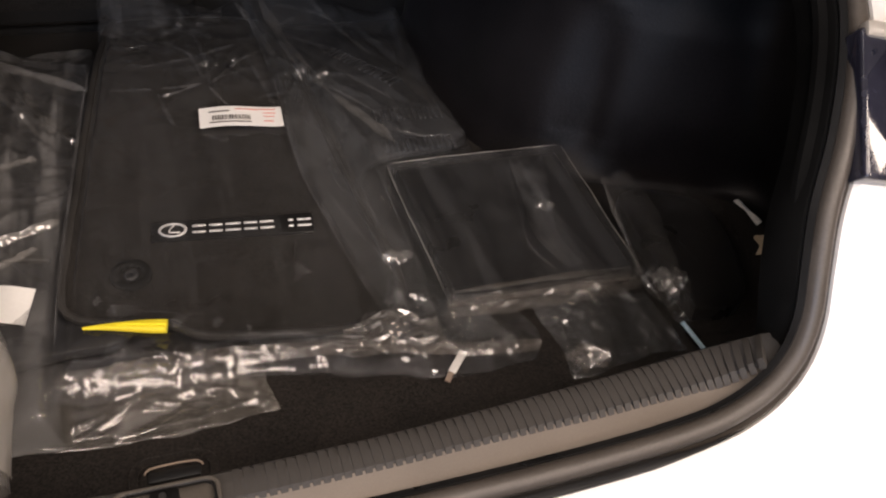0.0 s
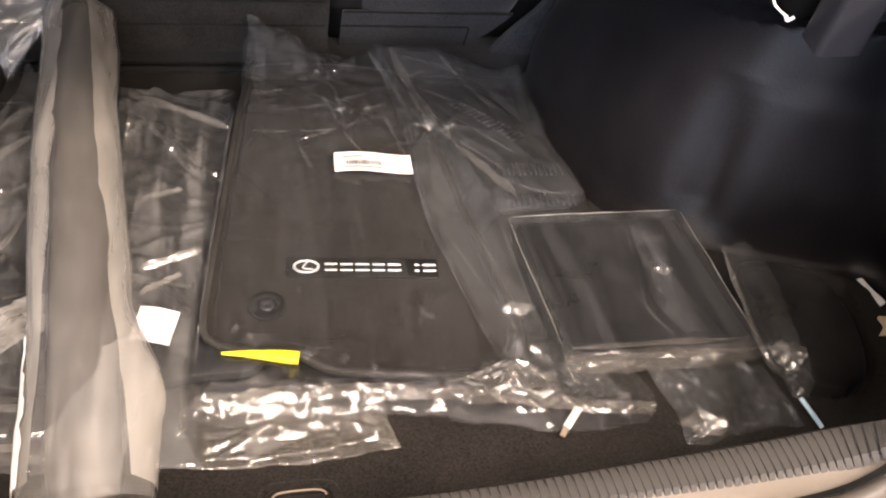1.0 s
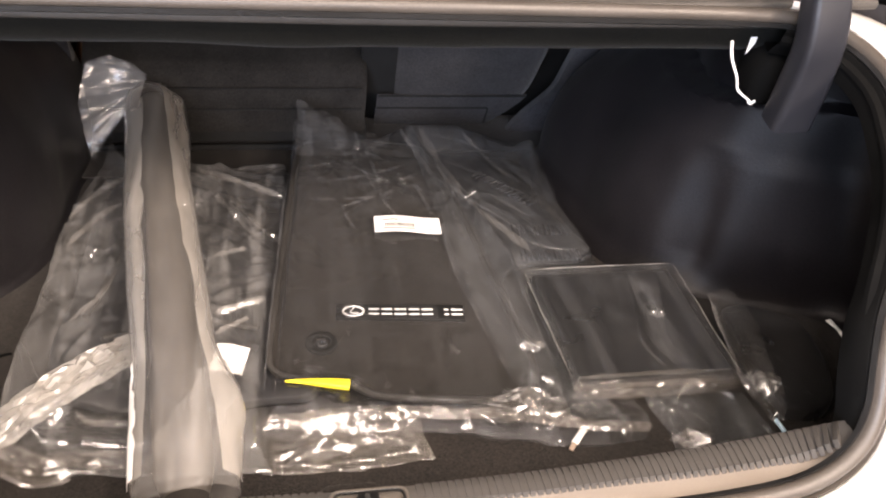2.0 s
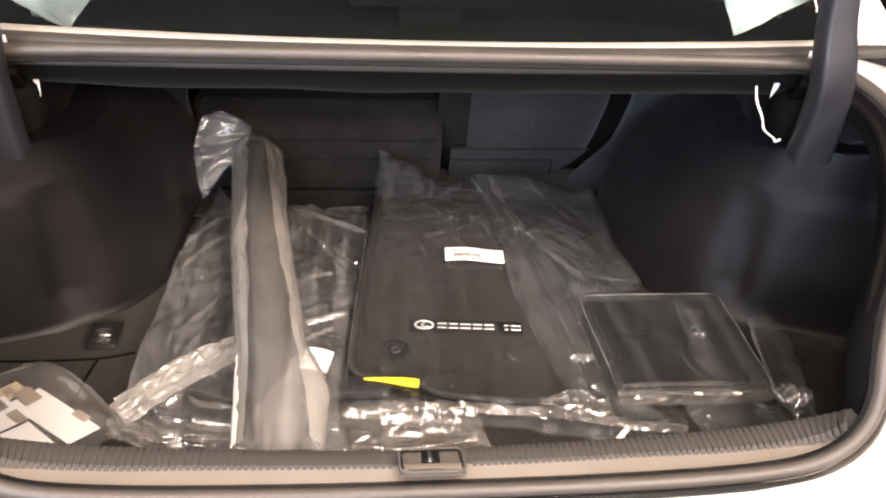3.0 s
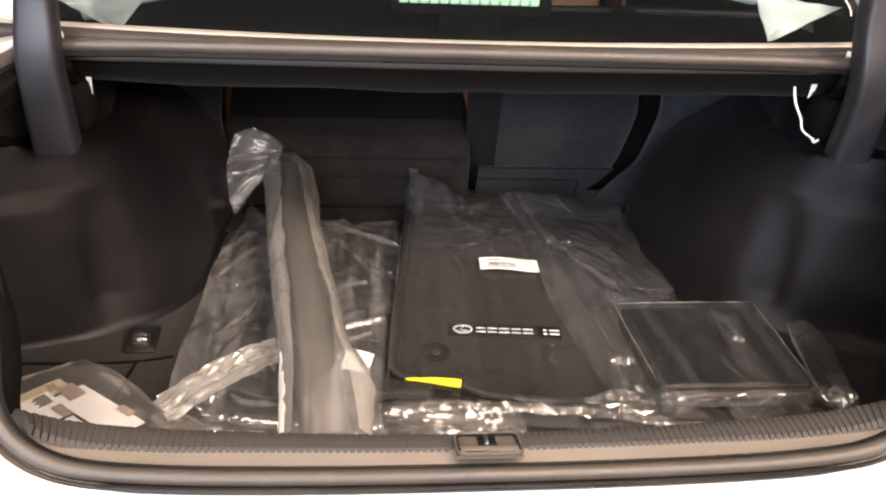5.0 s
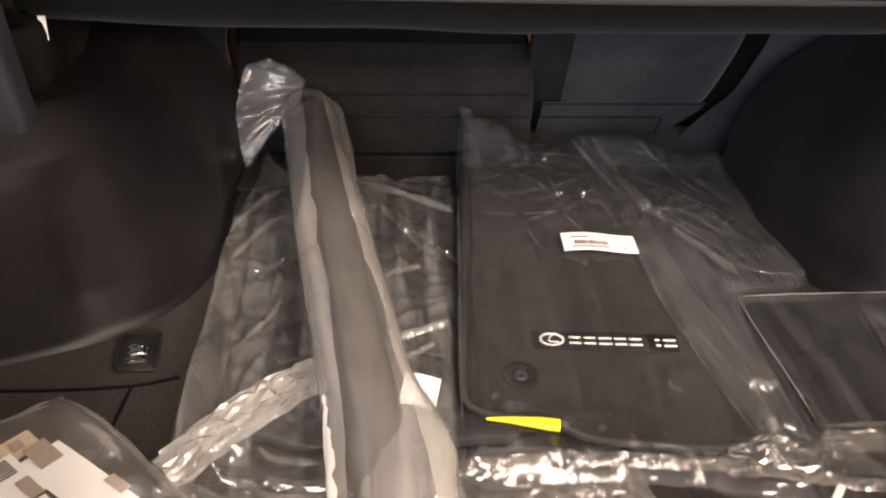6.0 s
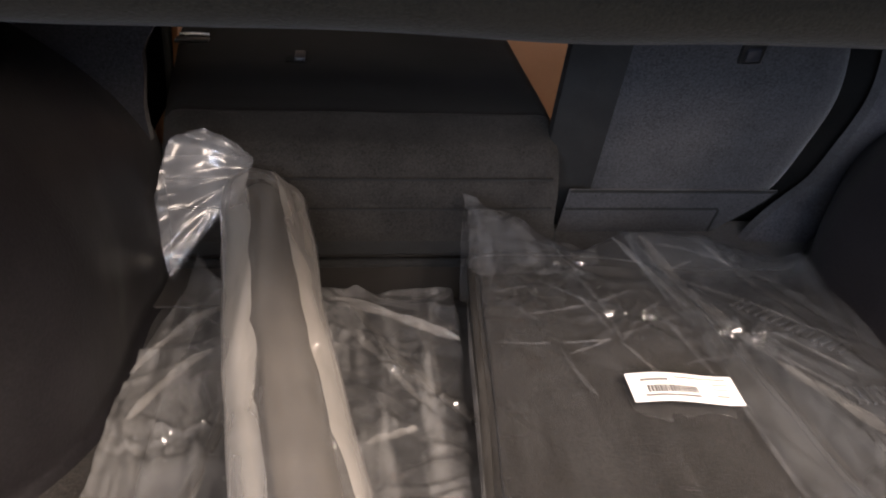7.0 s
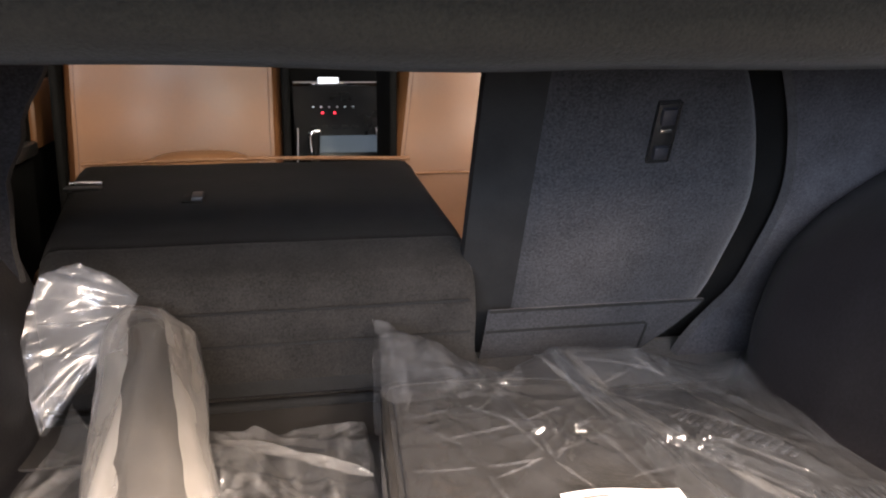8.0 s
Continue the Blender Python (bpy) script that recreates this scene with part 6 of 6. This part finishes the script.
for (x, y, w, d, rz, z) in ((.716, .306, .007, .044, 10, .050), (.700, .242, .022, .030, -30, .052)):
    tagged(part("paper_tag", sheet(lambda u, v: pose(x, y, z, 10, -20, rz) @ Vector((w * (u - .5) * (1 + .25 * math.sin(7 * v + w * 90)), d * (v - .5), .003 * math.sin(2.5 * v + u) + .0022 * noise.noise((u * 3, v * 5, w * 90)))), 6, 10, .0006), PAPER if w < .02 else KRAFT, None, "small white paper tag on the dark parcel" if w < .02 else "crumpled pale kraft tag on the dark parcel"), category="label")

flat_bag = empty("plastic_bag", (.47, .195, 0), "small flat empty clear plastic bag on the carpet", "plastic bag")
part("film", local(flat_bag, bag_sheets(
    [(.408, .140), (.435, .136), (.46, .143), (.51, .150), (.55, .150)], [(.405, .255), (.44, .25), (.48, .25), (.52, .245), (.55, .24)],
    [(.408, .140), (.413, .18), (.407, .22), (.405, .255)], [(.55, .150), (.552, .19), (.55, .24)],
    lambda x, y: .006, lambda x, y: .0005, 81, 90, 80, .004, .003, .08, crease_set(25, 30, .4, .55, .14, .25, (.03, .12), (.002, .006), (.003, .007), 1.7))), FILM_CLEAR, flat_bag)
part("crushed_end", local(flat_bag, crumpled_strip([(.410, .150, .006), (.428, .158, .010), (.45, .150, .008)], .03, 83, .014)), FILM_SEAM, flat_bag, "", False)
plug = empty("clip_cover", (.268, .331, .03), "small crushed clear plastic scrap pressed in the bag", "plastic scrap")
part("scrap", local(plug, star_fold((.268, .331, .030), .013, .010, 6, 9)), FILM_STAR, plug, "", False)

# ---- papers in a film sleeve by the sill ----
papers = empty("document_sleeve", (-.46, .2, 0), "milky plastic sleeve of printed papers leaning on the sill", "document sleeve")
AX, BX = Vector((math.cos(radians(-43)), math.sin(radians(-43)), 0)), Vector((-math.cos(radians(50.7)), -math.sin(radians(50.7)), 0))


def on_sleeve(a, b, up=0.0):
    """a along the sleeve's far edge, b along its short edge, from the corner farthest from the sill."""
    p = Vector((-.510, .300, 0)) + AX * a + BX * b
    return Vector((p.x, p.y, .044 + .10 * b - .03 * max(a - .1, 0) + up + .002 * math.sin(a * 20 + b * 30)))


def paper_sheet(name, a0, a1, b0, b1, material, up, label="", skew=0.0):
    return part(name, local(papers, sheet(lambda u, v: on_sleeve(a0 + (a1 - a0) * u, b0 + (b1 - b0) * v + skew * u, up), 10, 8, .0006)), material, papers, label)


paper_sheet("card", .012, .042, .046, .135, KRAFT, .004, "pale kraft card")
paper_sheet("sheet", .050, .175, .034, .080, PAPER, .006, "white printed sheet", -.010)
paper_sheet("sheet", .034, .098, .076, .150, PAPER, .008, "white printed sheet")
paper_sheet("sheet", .10, .17, .080, .13, PAPER, .005, "white printed sheet")
paper_sheet("print_block", .039, .074, .043, .067, BROWNINK, .0085, "dark printed block")
paper_sheet("print_block", .128, .153, .024, .036, BROWNINK, .0085, "dark printed block", -.002)
paper_sheet("print_block", .073, .102, .080, .094, BROWNINK, .0105, "dark printed block")
paper_sheet("print_block", .020, .034, .060, .072, BROWNINK, .0065, "printed emblem")
for k in range(6):
    paper_sheet("print_bar", .040 + .004 * k, .0425 + .004 * k, .084, .100 + .004 * (k % 2), GREYINK, .0105)
part("film", local(papers, sheet(lambda u, v: on_sleeve(-.012 + .225 * u, -.010 * (1 - v) ** 2 + .15 * v, .016 + .006 * math.sin(math.pi * min(u * 1.2, 1)) * (1 - .5 * v) + .004 * noise.noise((u * 6, v * 5, 2)) - .020 * max(0, 1 - 8 * min(u + .04, v + .02)) ** 2), 60, 50)), film("sleeve_film", 0.10, 0.26, 30, 0.3, 0.14, (1.0, 0.96, 0.92), haze_share=0.5, crush=0.15, gloss=0.12), papers)
for line, w in (([on_sleeve(-.010, .125, .014), on_sleeve(-.011, .06, .010), on_sleeve(-.009, .006, .008)], .006), ([on_sleeve(-.003, .120, .016), on_sleeve(-.004, .06, .012), on_sleeve(-.001, .012, .010)], .004), ([on_sleeve(.0, -.006, .008), on_sleeve(.063, -.008, .014), on_sleeve(.125, -.004, .014), on_sleeve(.20, .004, .010)], .007), ([on_sleeve(.055, .012, .018), on_sleeve(.09, .008, .020), on_sleeve(.13, .014, .018)], .012)):
    part("sleeve_edge", local(papers, film_fold(line, w, .003, w * 900)), FILM_RIDGE, papers, "sealed film edge")
part("sleeve_tail", local(papers, crumpled_strip([(-.39, .176, .040), (-.355, .166, .036), (-.325, .156, .026), (-.300, .165, .02)], .04, 93, .012, (0, -.2, .95), .2)), FILM_SEAM, papers, "", False)

papers.location = (-.468, .214, 0)

# ---- fittings on the floor ----
hook = empty("tie_down_hook", (-.474, .457, 0), "chrome tie-down hook in a black recess of the floor", "tie-down hook")
HK = pose(-.474, .457, .003, 0, 0, 4)
part("recess", local(hook, box(.046, .074, .006, HK, .003)), BLACKPL, hook)
part("recess_rim", local(hook, sweep([HK @ Vector(q) for q in ((-.020, -.034, .004), (.020, -.034, .004), (.023, -.03, .004), (.023, .03, .004), (.020, .034, .004), (-.020, .034, .004), (-.023, .03, .004), (-.023, -.03, .004))], round_section(.004, .004, .45, 2), (0, 0, 1), True)), BLACKPL, hook)
part("hook_plate", local(hook, box(.020, .030, .004, HK @ pose(.001, -.010, .006, 10), .002)), CHROME, hook, "chrome hook plate")
for k in (-1, 0, 1):
    part("hook_bar", local(hook, sweep(spline([HK @ Vector(q) for q in ((-.012, -.012 + .012 * k, .007), (0, -.012 + .012 * k, .010), (.012, -.012 + .012 * k, .007))], 8), round_section(.004, .003, .5, 2), (0, 0, 1))), CHROME, hook)
for line in ([(-.66, .395), (-.56, .392), (-.470, .396), (-.418, .410)], [(-.470, .394), (-.476, .34), (-.482, .27)]):
    tagged(part("floor_seam", sweep(spline([(x, y, .0008) for x, y in line], 24), round_section(.004, .003, .4, 2), (0, 0, 1)), SHELFFELT, None, "dark seam in the trunk carpet"), category="seam", kind="structure")
pull = empty("floor_pull", (.003, .140, 0), "recessed black pull handle in the carpet floor", "handle")
part("pull_cup", local(pull, box(.046, .012, .004, pose(.003, .1185, .0012), .002)), BLACKPL, pull)
rim_path = [Vector((.003 + x, .1185 + y, .0025)) for x, y in round_section(.070, .036, .40, 5)]
part("pull_rim", local(pull, sweep(rim_path, round_section(.008, .002, .45, 3), (0, 0, 1), True)), CARPET, pull)
part("pull_lip", local(pull, sweep(spline([(-.022, .121, .0045), (-.018, .1255, .006), (.003, .1265, .0068), (.024, .1255, .006), (.028, .121, .0045)], 16), round_section(.002, .002, .45, 2), (0, 0, 1))), BROWNINK, pull, "brown edge of the pull")

floor_tag = tagged(part("tag_strip", sweep(spline([(.304, .197, .006), (.294, .185, .008), (.283, .173, .006)], 10), round_section(.0085, .0025, .3, 1), (0, 0, 1)), PAPER, None, "thin white tag strip lying on the carpet"), category="tag")
part("tag_end", sweep(spline([(.2835, .174, .006), (.279, .168, .006), (.275, .163, .005)], 6), round_section(.006, .002, .3, 1), (0, 0, 1)), BROWNINK, floor_tag)

cord = empty("hanging_cord", (.50, .385, .445), "white cord with frayed end hanging under the header", "cord")
part("cord_strand", local(cord, sweep(spline([(.478, .392, .446), (.482, .388, .425), (.494, .386, .402), (.500, .385, .385), (.518, .384, .372), (.523, .384, .367)], 30), lambda t: round_section(.0036 - .001 * t, .0026, .45, 2), (0, -1, 0))), PAPER, cord)
part("cord_tip", local(cord, sweep(spline([(.517, .384, .373), (.520, .383, .368), (.527, .384, .371)], 6), round_section(.004, .003, .45, 2), (0, -1, 0))), PAPER, cord)
tagged(part("paper_tag", sheet(lambda u, v: Vector((.508 + .009 * u - .005 * v, .402 - .006 * v, .448 - (.006 + .014 * (1 - u)) * v)), 6, 6, .0006), PAPER, None, "folded pale paper tag under the header"), category="label")
tagged(part("paper_tag", sheet(lambda u, v: Vector((-.495 + .007 * u, .410 + .002 * v, .412 + .022 * v)), 4, 6, .0006), PAPER, None, "narrow white paper tag behind the hinge"), category="label")

# ---- sign in the showroom ----
SIGN = pose(2.6, 3.2, .45, 90, 0, -8)
sign = tagged(part("sign_panel", box(1.1, 1.5, .04, SIGN, .01), NAVY, None, "navy showroom sign panel with white lettering"), category="sign")
letters = bpy.data.curves.new("sign_text", "FONT")
letters.body, letters.size, letters.extrude = "loc", 0.10, 0.002
letters.materials.append(PAPER)
txt = new("sign_text", letters)
txt.parent, txt.matrix_basis = sign, SIGN @ pose(-.275, -.42, .024)
